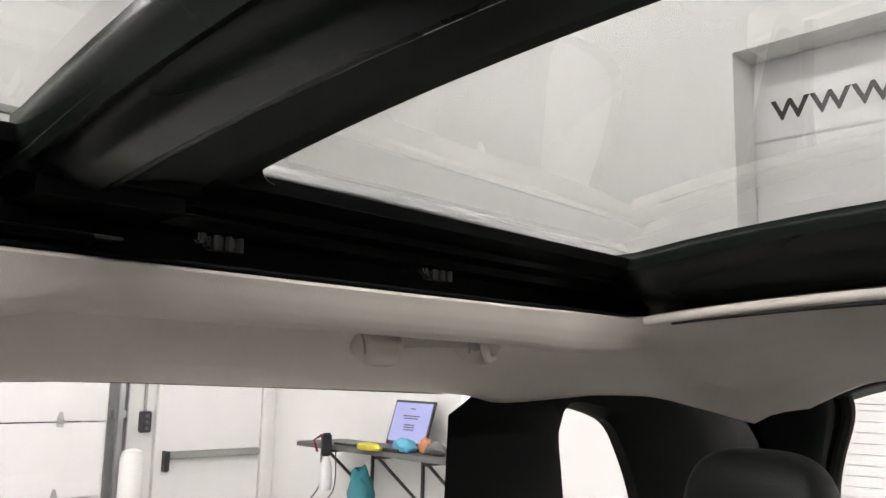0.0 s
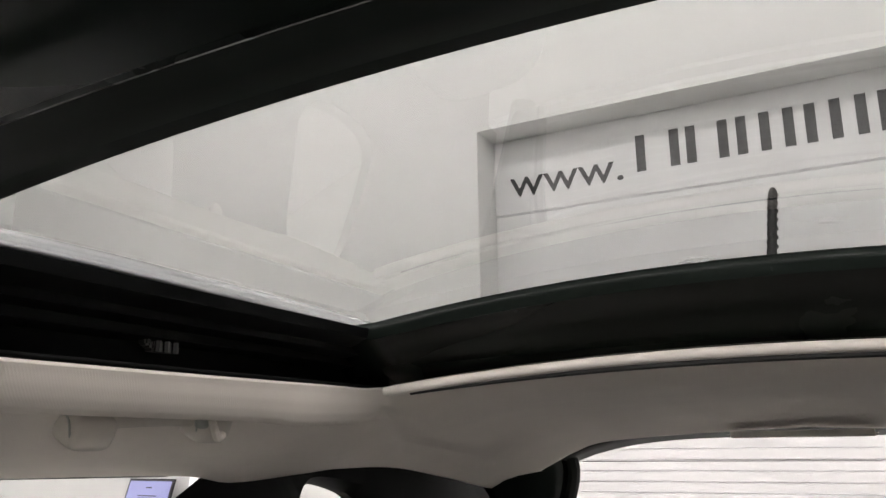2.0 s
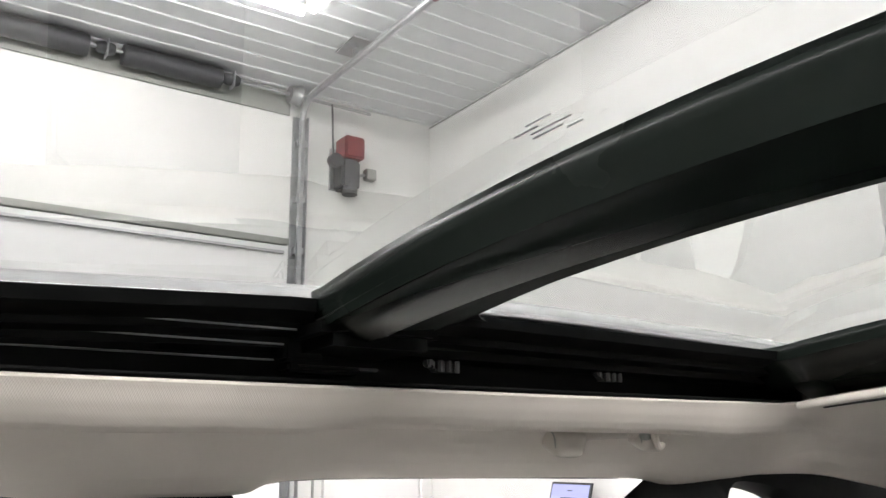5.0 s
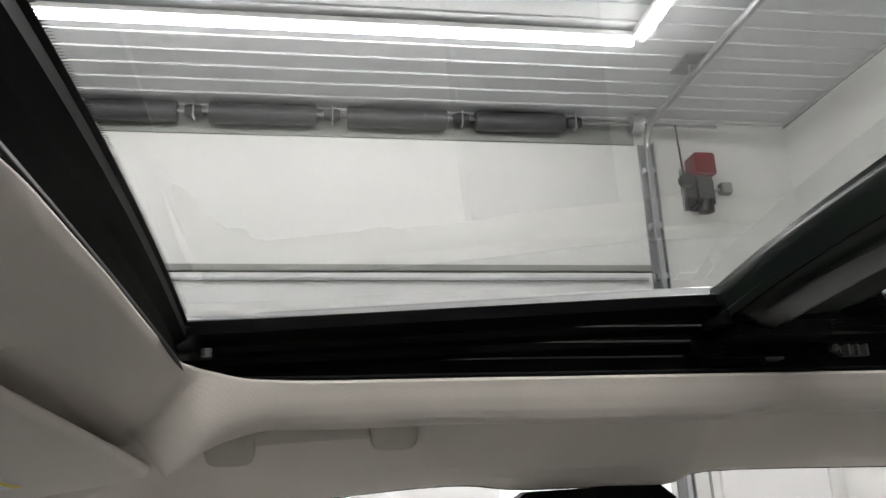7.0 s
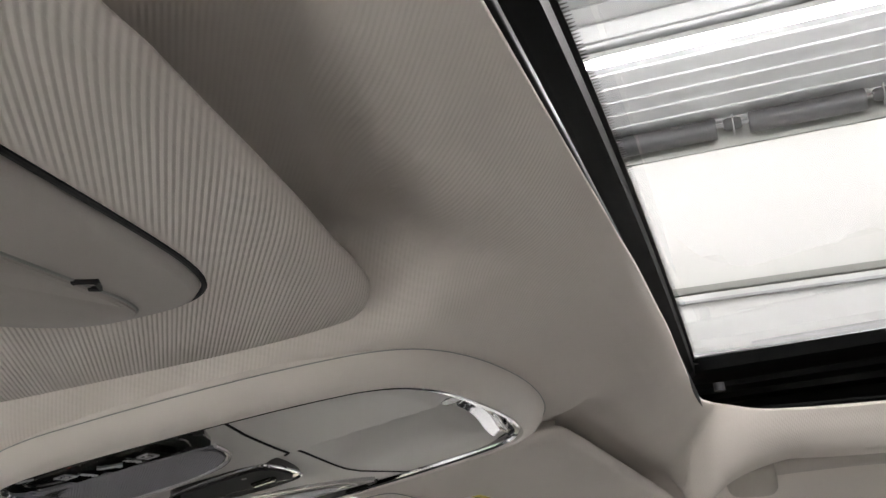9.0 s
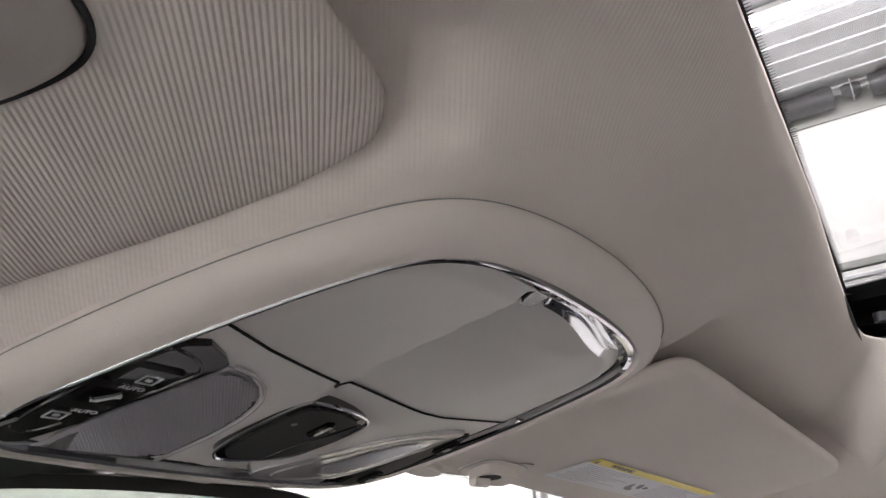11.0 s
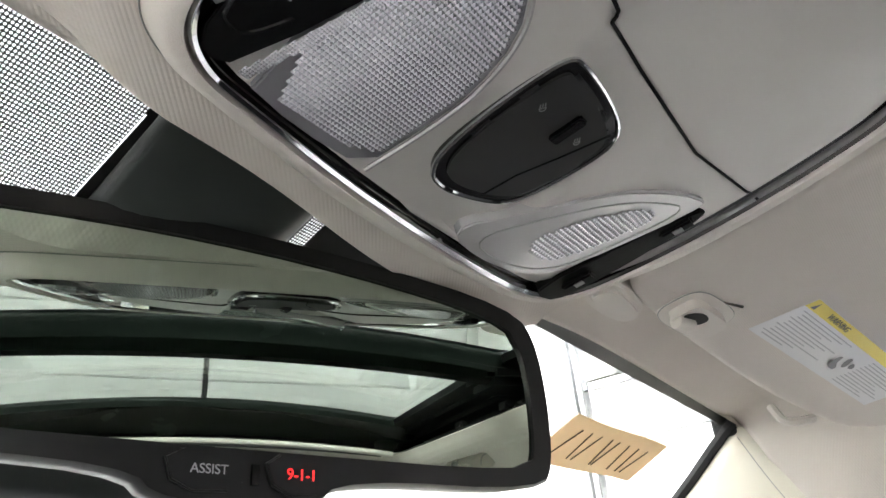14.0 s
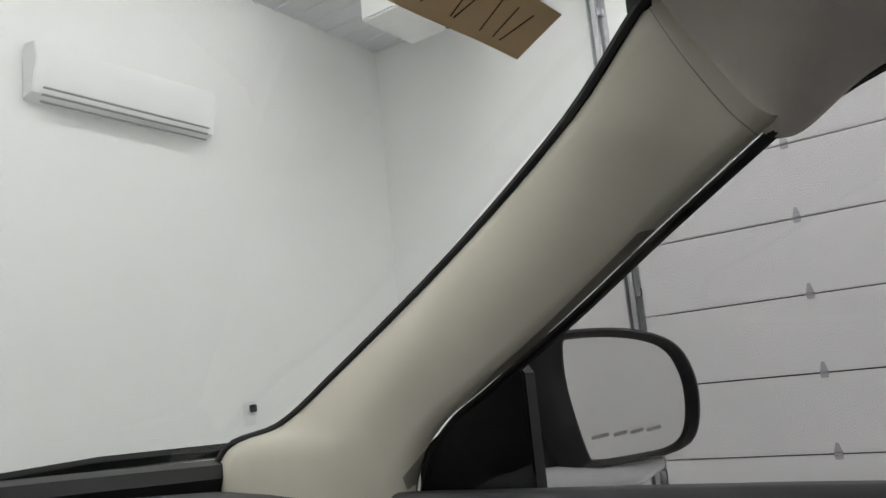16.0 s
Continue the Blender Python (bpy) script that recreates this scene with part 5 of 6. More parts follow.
paw = [Vector((0.0255 * math.copysign(abs(math.cos(a)) ** 0.6, math.cos(a)) + 0.002, 0.0165 * math.copysign(abs(math.sin(a)) ** 0.6, math.sin(a)))) for a in np.linspace(0, 2 * math.pi, 33)[:-1]]
pm = axes(on_visor(HP.x, HP.y, -0.0185), (1, -0.15, -0.095), (0.15, 1, -0.147))
hk = part("hinge_cover", prism([(p.x, p.y) for p in paw], pm, 0.014, 0.006, 4), M["trim"], pv, "beige hinge cover")
part("hinge_gap", tube([pm @ Vector((p.x * 1.0, p.y * 1.0, 0.0064)) for p in paw], 0.0004, 6, closed=True), M["seal_grey"], hk, "thin gap round the hinge cover")
part("hinge_slot", prism(chaikin([(-0.018, 0.002), (-0.009, -0.008), (0.004, -0.006), (-0.001, 0.005)], 2), pm @ Matrix.Translation((0, 0, -0.0004)), 0.004), M["rubber"], hk, "dark hinge slot", smooth=False)
part("hinge_pin", tube([pm @ Vector((-0.016, 0.006, -0.001)), pm @ Vector((-0.004, 0.003, -0.0012))], 0.0042, 10), M["trim"], hk)
cm2 = axes(on_visor(0.187, 0.369, -0.013), VX, VY)
part("visor_clip", prism(chaikin([(-0.026, 0.010), (-0.022, -0.012), (0.016, -0.012), (0.024, -0.006), (0.022, 0.006), (0.006, 0.011)], 2), cm2, 0.03, 0.004, 3), M["trim"], pv, "beige visor clip")
part("pivot_arm", tube(spline([on_visor(0.452, 0.352, 0.004), on_visor(0.448, 0.345, -0.011), on_visor(0.452, 0.334, -0.014), on_visor(0.462, 0.326, -0.012)], 12), 0.0035, 8), M["trim"], pv, "beige pivot arm")
# vanity lid of the driver's visor
ml = chaikin([(-0.1965, 0.2035), (-0.208, 0.1925), (-0.245, 0.1815), (-0.385, 0.152), (-0.408, 0.170), (-0.408, 0.258), (-0.385, 0.268), (-0.235, 0.2475), (-0.204, 0.237), (-0.197, 0.217)], 3)
MC = Vector((-0.30, 0.213))


def lid_loop(s, lift):
    return [on_visor(MC.x + (p.x - MC.x) * s, MC.y + (p.y - MC.y) * (1 - (1 - s) * 2.2), lift) for p in ml]


bm = grid([lid_loop(0.985, -0.0125), lid_loop(0.985, -0.0150), lid_loop(0.975, -0.0166), lid_loop(0.955, -0.0172), lid_loop(0.70, -0.0174)], closed=True)
bm.faces.new(bm.verts[-len(ml):])
part("lid_gap", tube(lid_loop(0.997, -0.0146), 0.0008, 8, closed=True), M["rubber"], dv, "dark gap round the lid")
lid = part("vanity_lid", bm, M["vanity"], dv, "grey-beige vanity mirror lid")
flap = chaikin([Vector(p) for p in ((-0.2075, 0.2145), (-0.2186, 0.2101), (-0.2257, 0.2083), (-0.37, 0.182), (-0.388, 0.19), (-0.388, 0.240), (-0.37, 0.248), (-0.228, 0.2345), (-0.2124, 0.2275), (-0.208, 0.221))], 3)
part("mirror_flap", grid([[on_visor(p.x, p.y, -0.0172) for p in flap], [on_visor(p.x, p.y, -0.0186) for p in flap], [on_visor(MC.x + (p.x - MC.x) * 0.98, MC.y + (p.y - MC.y) * 0.95, -0.0192) for p in flap], [on_visor(MC.x + (p.x - MC.x) * 0.3, MC.y + (p.y - MC.y) * 0.3, -0.0192) for p in flap]], closed=True), M["vanity"], lid, "hinged flap over the mirror")
part("flap_gap", tube([on_visor(p.x, p.y, -0.0174) for p in flap], 0.0006, 6, closed=True), M["seal_grey"], lid, "thin gap round the flap")
part("lid_latch", tube([on_visor(-0.237 + 0.0045 * u, 0.2055 + 0.0035 * v, -0.0178) for u, v in ((-1, 0), (0, 0.8), (1, 0), (0, -0.8))], 0.0009, 6, closed=True), M["rubber"], lid, "small dark latch")

# ---- overhead console ----
con = thing("overhead_console", "grey-beige overhead console with chrome ring, lamps and switches", "console", at=(0.012, 0.285, 1.45))
CM = axes((0.012, 0.285, 1.448), (1, 0, 0), (0, 1, -0.19))  # local x right, y forward, z up


def cu(x, y):
    """Plan place to console plane."""
    return Vector(((x - 0.012), (y - 0.285) * 1.018))


ring = chaikin([Vector(p) for p in CONSOLE_RING], 3)


def loop(scale, z, pts=None, grow=0.0):
    out = []
    for p in pts or ring:
        d = p.normalized() * grow * (1 - (0.42 * ease((p.y - 0.03) / 0.05) if grow > 0.004 else 0))
        out.append(CM @ Vector((p.x * scale + d.x, p.y * scale + d.y, z)))
    return out


bez = grid([loop(1, 0.034, grow=0.0235), loop(1, 0.016, grow=0.0232), loop(1, 0.007, grow=0.0222), loop(1, 0.002, grow=0.0195), loop(1, -0.0015, grow=0.0155), loop(1, -0.0035, grow=0.010), loop(1, -0.0035, grow=0.005), loop(1, 0.0005, grow=0.0028), loop(1, 0.006, grow=0.002)], closed=True)
part("bezel", bez, M["trim"], con, "smooth beige bezel")
part("bezel_joint", tube(loop(1, 0.0066, grow=0.0228), 0.00025, 6, closed=True), M["seal_grey"], con, "thin joint between bezel and lining")


def ring_loop(z, g, more):
    """Loop of the chrome ring, which grows broader on the passenger side."""
    return [CM @ Vector((*(p + p.normalized() * (g + more * ease((p.x + 0.02) / 0.1))), z)) for p in ring]


part("chrome_ring", grid([ring_loop(0.006, 0.0021, 0.0017), ring_loop(-0.001, 0.0021, 0.0017), ring_loop(-0.0022, 0.0017, 0.0016), ring_loop(-0.0028, 0.0008, 0.0010), ring_loop(-0.0018, -0.0005, 0.0), ring_loop(0.0015, -0.0010, 0.0)], closed=True), M["chrome"], con, "polished chrome ring")
part("ring_groove", grid([loop(1, 0.0015, grow=-0.0009), loop(1, 0.0032, grow=-0.0022), loop(1, 0.0022, grow=-0.0042), loop(1, 0.006, grow=-0.0050), loop(1, 0.022, grow=-0.0050)], closed=True), M["gloss"], con, "black gloss groove inside the ring")


FOLD = [(-0.11, -0.029), (-0.03, -0.030), (0.010, -0.029), (0.021, -0.010), (0.03, 0.010), (0.05, 0.030), (0.11, 0.034)]
RIDGE = [(-0.11, 0.072), (-0.06, 0.062), (-0.03, 0.055), (0.0, 0.047), (0.025, 0.035), (0.05, 0.038), (0.11, 0.042)]


def along(table, y):
    return float(np.interp(y, [a for a, _ in table], [b for _, b in table]))


def relief(x, y):
    """The console face: it swells to a sharp fold, sinks into a scoop that deepens to the rear, and rises to a soft second ridge."""
    f, g = along(FOLD, y), along(RIDGE, y)
    left = 0.0012 - 0.0034 * ease((x + 0.115) / max(0.02, f + 0.115)) * ease((0.10 - y) / 0.06)
    far = -0.0030 + 0.0012 * max(0.0, x - g) / 0.05
    deep = 0.0110 * ease((0.005 - y) / 0.08) + 0.0042
    if x <= f:
        z = left
    elif x >= g:
        z = far
    else:
        u = (x - f) / max(0.004, g - f)
        z = left + (far - left) * ease(u) + deep * min(1, (u / 0.16)) ** 0.8 * (1 - ease((u - 0.12) / 0.88))
    h = ((x - 0.020) / 0.044) ** 2 + ((y + 0.088) / 0.024) ** 2
    z += 0.0022 * ease(1.4 - 1.4 * h)
    e = ease((-from_console(x + 0.012, y / 1.018 + 0.285) - 0.004) / 0.009)
    return z * e + 0.0012 * (1 - e)


def face_patch(name, keep, mat, label="", inset=0.0045, off=0.0, parent=None):
    """Part of the console face inside the ring, cut along the seam."""
    bm = bmesh.new()
    inner = [p - p.normalized() * inset for p in ring]
    n = 110
    ys = np.linspace(min(p.y for p in inner), max(p.y for p in inner), n)
    rows = []
    for yy in ys:
        xr, xl = 0.0, 0.0
        for a, b in zip(inner, inner[1:] + inner[:1]):
            if (a.y - yy) * (b.y - yy) <= 0 and abs(a.y - b.y) > 1e-9:
                c = a.x + (b.x - a.x) * (yy - a.y) / (b.y - a.y)
                xr, xl = max(xr, c), min(xl, c)
        rows.append([Vector((xl + (xr - xl) * k / 80, yy, 0)) for k in range(81)])
    out = []
    for row in rows:
        out.append([CM @ Vector((p.x, p.y, relief(p.x, p.y) + off)) if keep(p) else None for p in row])
    vs = {}
    for i in range(len(out) - 1):
        for k in range(80):
            q = [(i, k), (i, k + 1), (i + 1, k + 1), (i + 1, k)]
            if all(out[a][b] is not None for a, b in q):
                f = []
                for a, b in q:
                    if (a, b) not in vs:
                        vs[(a, b)] = bm.verts.new(out[a][b])
                    f.append(vs[(a, b)])
                bm.faces.new(f)
    ob = part(name, bm, mat, parent or con, label)
    solid(ob, 0.003, 1)
    return ob


SEAM = [(-0.125, -0.021), (-0.1077, -0.0172), (-0.0792, -0.0108), (-0.0582, -0.008), (-0.0315, -0.0045), (-0.0295, -0.0010), (0.0024, 0.0008), (0.05, 0.002), (0.0625, 0.0025), (0.1215, -0.0055), (0.13, -0.007)]


def seam(x):
    """The joint between the lamp plate and the glasses box, across the console."""
    return float(np.interp(x, [a for a, _ in SEAM], [b for _, b in SEAM]))


face_patch("lamp_plate", lambda p: p.y > seam(p.x) - 0.002, M["console"], "lamp and switch plate")
box_lid = face_patch("glasses_box_lid", lambda p: p.y < seam(p.x) + 0.0005, M["console"], "lid of the glasses holder")
part("lid_joint", tube([CM @ Vector((x, seam(x) - 0.0007, relief(x, seam(x) - 0.0007) - 0.0001)) for x in np.linspace(-0.107, 0.1215, 160)], 0.0007, 6), M["pillar_black"], con, "thin dark joint")
# chrome pull on the rear edge of the lid
PULL_A, PULL_B = Vector((-0.008, -0.0905, 0.0050)), Vector((0.054, -0.0885, -0.0030))


def pull_rows():
    """A bright blade with a hollow face, tapered to its blunt right end."""
    rows = []
    for k in range(25):
        u = k / 24
        c = PULL_A.lerp(PULL_B, u) + Vector((0, -0.0055 * math.sin(math.pi * min(1, u * 1.02)) * (1 - u) - 0.001, 0))
        w = 0.0012 + 0.0036 * math.sin(math.pi * (0.12 + 0.66 * u)) ** 0.7
        rows.append([CM @ (c + Vector((0, w * (v - 0.5) * 2, -0.0012 - 0.0022 * abs(2 * v - 1) ** 2 + (0.004 if v in (0, 1) else 0)))) for v in (0, 0.02, 0.12, 0.3, 0.5, 0.7, 0.88, 0.98, 1)])
    return rows


solid(part("chrome_pull", grid(pull_rows()), M["chrome"], box_lid, "polished chrome pull"), 0.0015, 1)
part("pull_slot", prism(chaikin([(-0.026, -0.0935), (-0.013, -0.096), (-0.009, -0.083), (-0.020, -0.0815)], 1), CM @ Matrix.Translation((0, 0, 0.0015)), 0.006, 0.0012), M["gloss"], box_lid, "dark slot beside the pull", smooth=False)


def plate(name, pts, mat, z, depth, parent, label="", rounds=2, bevel=0.0008):
    q = chaikin(pts, rounds) if rounds else pts
    return part(name, prism([(p.x, p.y) for p in q], CM @ Matrix.Translation((0, 0, z)), depth, bevel), mat, parent, label)


bp = plate("switch_panel", [Vector((-0.1195, 0.078)), Vector((-0.121, 0.05)), Vector((-0.1155, 0.0155)), Vector((-0.108, -0.0095)), Vector((-0.0835, 0.0015)), Vector((-0.0845, 0.008)), Vector((-0.101, 0.0855)), Vector((-0.112, 0.0895))], M["gloss"], -0.0015, 0.006, con, "black gloss switch panel", 1, 0.0005)
dl = plate("dome_lens", [Vector((-0.1, 0.0885)), Vector((-0.0842, 0.012)), Vector((-0.0815, 0.0035)), Vector((-0.062, 0.0085)), Vector((-0.046, 0.022)), Vector((-0.0375, 0.045)), Vector((-0.0365, 0.065)), Vector((-0.038, 0.092)), Vector((-0.07, 0.093))], M["lens"], -0.0016, 0.006, con, "clear ribbed dome lamp lens", 1)
part("lens_rim", tube([CM @ Vector((p.x, p.y, -0.0015)) for p in chaikin([Vector((-0.0815, 0.0025)), Vector((-0.062, 0.0072)), Vector((-0.0448, 0.0212)), Vector((-0.0362, 0.045)), Vector((-0.0352, 0.065)), Vector((-0.0368, 0.092))], 3, closed=False)], 0.0009, 6), M["clear_lens"], dl)
inn = chaikin([Vector(p) for p in ((-0.0965, 0.0885), (-0.0815, 0.012), (-0.0785, 0.0065), (-0.061, 0.0115), (-0.048, 0.0245), (-0.0405, 0.046), (-0.0395, 0.065), (-0.041, 0.0885))], 1)
edge_strip = [Vector((-0.1005, 0.087)), Vector((-0.0845, 0.009)), Vector((-0.0805, 0.0095)), Vector((-0.0962, 0.087))]


def prism_field(pts, pitch, height, z, parent, label, turn=0.0):
    """A field of small pyramids inside the outline."""
    bm = bmesh.new()
    x0, x1 = min(p.x for p in pts), max(p.x for p in pts)
    y0, y1 = min(p.y for p in pts), max(p.y for p in pts)

    def inside(q):
        hit = False
        for a, b in zip(pts, pts[1:] + pts[:1]):
            if (a.y > q.y) != (b.y > q.y) and q.x < a.x + (b.x - a.x) * (q.y - a.y) / (b.y - a.y):
                hit = not hit
        return hit

    h = pitch / 2
    for i in range(int((x1 - x0) / pitch) + 1):
        for j in range(int((y1 - y0) / pitch) + 1):
            c = Vector((x0 + (i + 0.5) * pitch, y0 + (j + 0.5) * pitch))
            if inside(c):
                base = [bm.verts.new(CM @ Vector((c.x + a * h, c.y + b * h, z))) for a, b in ((-1, -1), (1, -1), (1, 1), (-1, 1))]
                tip = bm.verts.new(CM @ Vector((c.x, c.y, z - height)))
                for k in range(4):
                    bm.faces.new((base[k], base[(k + 1) % 4], tip))
    return part("prism_field", bm, M["lens"], parent, label, smooth=False, kind="stuff")


prism_field(edge_strip, 0.0011, 0.0005, -0.0021, dl, "strip of fine moulded ribs")
prism_field(inn, 0.0017, 0.0008, -0.0020, dl, "field of small moulded prisms")
# switch group frame and keys with their signs
kf = chaikin([cu(-0.1085, 0.357), cu(-0.106, 0.290), cu(-0.098, 0.284), cu(-0.077, 0.293), cu(-0.078, 0.305), cu(-0.091, 0.352), cu(-0.098, 0.362)], 2)
part("key_frame", tube([CM @ Vector((p.x, p.y, -0.0015)) for p in kf], 0.0007, 6, closed=True), M["gloss"], bp)
for y in (0.340, 0.3225, 0.305):
    part("key", box((0.021, 0.0145, 0.002), CM @ Matrix.Translation((*cu(-0.0965 + (0.34 - y) * 0.12, y), -0.002)), bevel=0.0008), M["gloss"], bp, "black gloss key")


def icon_window(x, y, w=0.0060, h=0.0049):
    bm = bmesh.new()
    c = cu(x, y)
    for a, b, s, t in ((-w, -h, w, -h + 0.0006), (-w, h - 0.0006, w, h), (-w, -h, -w + 0.0006, h), (w - 0.0006, -h, w, h), (-0.0018, -0.0012, 0.0018, 0.0014)):
        prism([(c.x + a * 0.62, c.y + b * 0.62), (c.x + s * 0.62, c.y + b * 0.62), (c.x + s * 0.62, c.y + t * 0.62), (c.x + a * 0.62, c.y + t * 0.62)], CM @ Matrix.Translation((0, 0, -0.0034)), 0.0004, bm=bm)
    part("lamp_sign", bm, M["icon"], bp, "white printed lamp sign", smooth=False)


icon_window(-0.1, 0.3405)
icon_window(-0.0915, 0.3055)
DOWN = Matrix.Rotation(math.pi, 4, "X")
for x, y in ((-0.0935, 0.3345), (-0.0925, 0.3125)):
    part("word", letters("AUTO", 0.0036, CM @ Matrix.Translation((*cu(x, y), -0.0034)) @ DOWN, 0.0003), M["icon"], bp, "white printed word", smooth=False)
bm = tube([CM @ Vector((*cu(*p), -0.0034)) for p in ((-0.0985, 0.3255), (-0.0965, 0.3255), (-0.0925, 0.3205), (-0.0905, 0.3205))], 0.0005, 6)
tube([CM @ Vector((*cu(*p), -0.0034)) for p in ((-0.0925, 0.3205), (-0.0915, 0.3185))], 0.0006, 6, bm=bm)
part("swing_sign", bm, M["icon"], bp, "white printed lever sign", smooth=False)
part("corner_sign", box((0.0022, 0.0075, 0.0004), CM @ Matrix.Translation((*cu(-0.1085, 0.3535), -0.0018)) @ Matrix.Rotation(0.3, 4, "Z")), M["faint_icon"], bp, "white printed bar", smooth=False)

# roof switch
rk = [Vector(p) for p in ((-0.0175, 0.0775), (-0.0245, 0.068), (-0.0282, 0.0443), (-0.0285, 0.0215), (-0.0265, 0.0135), (-0.021, 0.0125), (-0.006, 0.013), (0.014, 0.0155), (0.025, 0.0205), (0.0285, 0.029), (0.0285, 0.0424), (0.0272, 0.058), (0.0235, 0.068), (0.015, 0.0735), (0.0, 0.0785), (-0.01, 0.0795))]
sw = plate("roof_switch", rk, M["gloss"], -0.0030, 0.012, con, "black roof switch in a chrome rim")
part("switch_rim", tube([CM @ Vector((p.x, p.y, -0.0030)) for p in chaikin(rk, 2)], 0.0009, 6, closed=True), M["chrome"], sw, "thin chrome rim")
RKC = Vector((0.0, 0.044))
rk2 = [RKC + (p - RKC) * 0.9 for p in rk]
part("rocker", prism([(p.x, p.y) for p in chaikin(rk2, 2)], CM @ Matrix.Translation((0, 0, -0.0042)), 0.004, 0.0015), M["rubber"], sw, "matt black rocker")
part("rocker_bar", box((0.005, 0.014, 0.003), CM @ Matrix.Translation((*cu(0.0135, 0.3155), -0.0050)) @ Matrix.Rotation(-0.05, 4, "Z"), bevel=0.0008), M["gloss"], sw, "raised gloss bar")
part("rocker_joint", tube([CM @ Vector((*cu(*p), -0.0043)) for p in ((0.020, 0.355), (0.021, 0.341), (0.026, 0.325), (0.031, 0.306))], 0.0004, 5), M["gloss"], sw)
for x, y in ((-0.0035, 0.3165), (0.0235, 0.3165)):
    c = cu(x, y)
    at = CM @ Matrix.Translation((c.x, c.y, -0.0044)) @ Matrix.Rotation(0.5, 4, "Z")
    bm = tube([at @ Vector((0.0012 * math.cos(q) * 1.2, 0.0013 * math.sin(q), 0)) for q in np.linspace(-1.5, 1.5, 9)] + [at @ Vector((0, 0.0013, 0)), at @ Vector((0, -0.0013, 0))], 0.00016, 5)
    for k in (-1, 0, 1):
        tube([at @ Vector((-0.0006, 0.0009 * k, 0)), at @ Vector((-0.0021, 0.0009 * k - 0.0003, 0))], 0.00014, 5, bm=bm)
    part("roof_sign", bm, M["faint_icon"], sw, "small grey roof sign", smooth=False)

# passenger reading lamp with its slide
mpl = plate("reading_lens", [Vector((0.014, 0.0945)), Vector((0.036, 0.066)), Vector((0.056, 0.036)), Vector((0.078, 0.019)), Vector((0.102, 0.009)), Vector((0.104, 0.016)), Vector((0.0985, 0.046)), Vector((0.09, 0.088)), Vector((0.055, 0.0985))], M["clear_lens"], -0.0040, 0.012, con, "clear reading lamp lens", 2)
part("lens_line", tube([CM @ Vector((p.x, p.y, -0.0042)) for p in chaikin([Vector((0.03, 0.091)), Vector((0.044, 0.066)), Vector((0.062, 0.040)), Vector((0.081, 0.025)), Vector((0.0985, 0.0175)), Vector((0.0955, 0.046)), Vector((0.0875, 0.083)), Vector((0.055, 0.0945))], 2)], 0.0004, 5, closed=True), M["seal_grey"], mpl, "thin dark moulded line")
ip = chaikin([cu(0.062, 0.362), cu(0.082, 0.322), cu(0.105, 0.310), cu(0.098, 0.345), cu(0.088, 0.366)], 2)
prism_field(ip[: len(ip)], 0.0022, 0.0007, -0.0045, mpl, "field of small moulded prisms")
sl = plate("slide_panel", [cu(0.1065, 0.378), cu(0.1125, 0.332), cu(0.117, 0.300), cu(0.126, 0.298), cu(0.1305, 0.33), cu(0.131, 0.372), cu(0.122, 0.383)], M["pillar_black"], -0.0036, 0.012, con, "black lamp slide", 1)
for y in (0.362, 0.312):
    part("slide_tab", box((0.006, 0.016, 0.003), CM @ Matrix.Translation((*cu(0.119 + (0.34 - y) * 0.03, y), -0.0050)), bevel=0.001), M["pillar_black"], sl, "small black tab")
    part("tab_sign", box((0.0035, 0.0045, 0.0004), CM @ Matrix.Translation((*cu(0.1185 + (0.34 - y) * 0.03, y), -0.0068))), M["faint_icon"], sl, "tiny grey lamp sign", smooth=False)

# ---- rear-view mirror ----
mir = thing("rear_view_mirror", "black frameless-look rear-view mirror with two call buttons", "mirror", at=(-0.01, 0.445, 1.38))
MN = Vector((-0.342, -0.936, -0.079)).normalized()
MX = Vector((1, 0, 0))
MX = (MX - MN * MX.dot(MN)).normalized()
MM = axes((-0.0095, 0.4445, 1.386), MX, Vector((0, 0, 1)) - MN * MN.z)
if (MM.to_3x3() @ Vector((0, 0, 1))).dot(MN) < 0:
    MM = MM @ Matrix.Rotation(math.pi, 4, "Y")
mo = chaikin([(-0.136, 0.023), (-0.125, 0.0410), (-0.04, 0.0475), (0.04, 0.0475), (0.131, 0.042), (0.1465, 0.024), (0.1505, -0.028), (0.1415, -0.0435), (0.038, -0.044), (0.026, -0.0555), (-0.030, -0.0555), (-0.042, -0.044), (-0.128, -0.043), (-0.139, -0.030)], 2)
gi = chaikin([(-0.129, 0.019), (-0.120, 0.0330), (-0.04, 0.0400), (0.04, 0.0402), (0.121, 0.034), (0.1345, 0.020), (0.1375, -0.026), (0.130, -0.0355), (0.0, -0.036), (-0.122, -0.0355), (-0.131, -0.024)], 2)


def mloop(pts, s, z):
    return [MM @ Vector((p.x * s, p.y * s, z)) for p in pts]


bm = grid([mloop(mo, 0.55, -0.034), mloop(mo, 0.86, -0.024), mloop(mo, 1.0, -0.010), mloop(mo, 1.005, 0.0), mloop(mo, 0.985, 0.004)], closed=True)
bm.faces.new(bm.verts[: len(mo)])
shell = part("shell", bm, M["black"], mir, "black moulded shell")
fr = bmesh.new()
k = len(mo)
gsame = []
for p in mo:
    a = math.atan2(p.y * 2.6, p.x)
    gsame.append(min(gi, key=lambda g: abs((math.atan2(g.y * 2.6, g.x) - a + math.pi) % (2 * math.pi) - math.pi)))
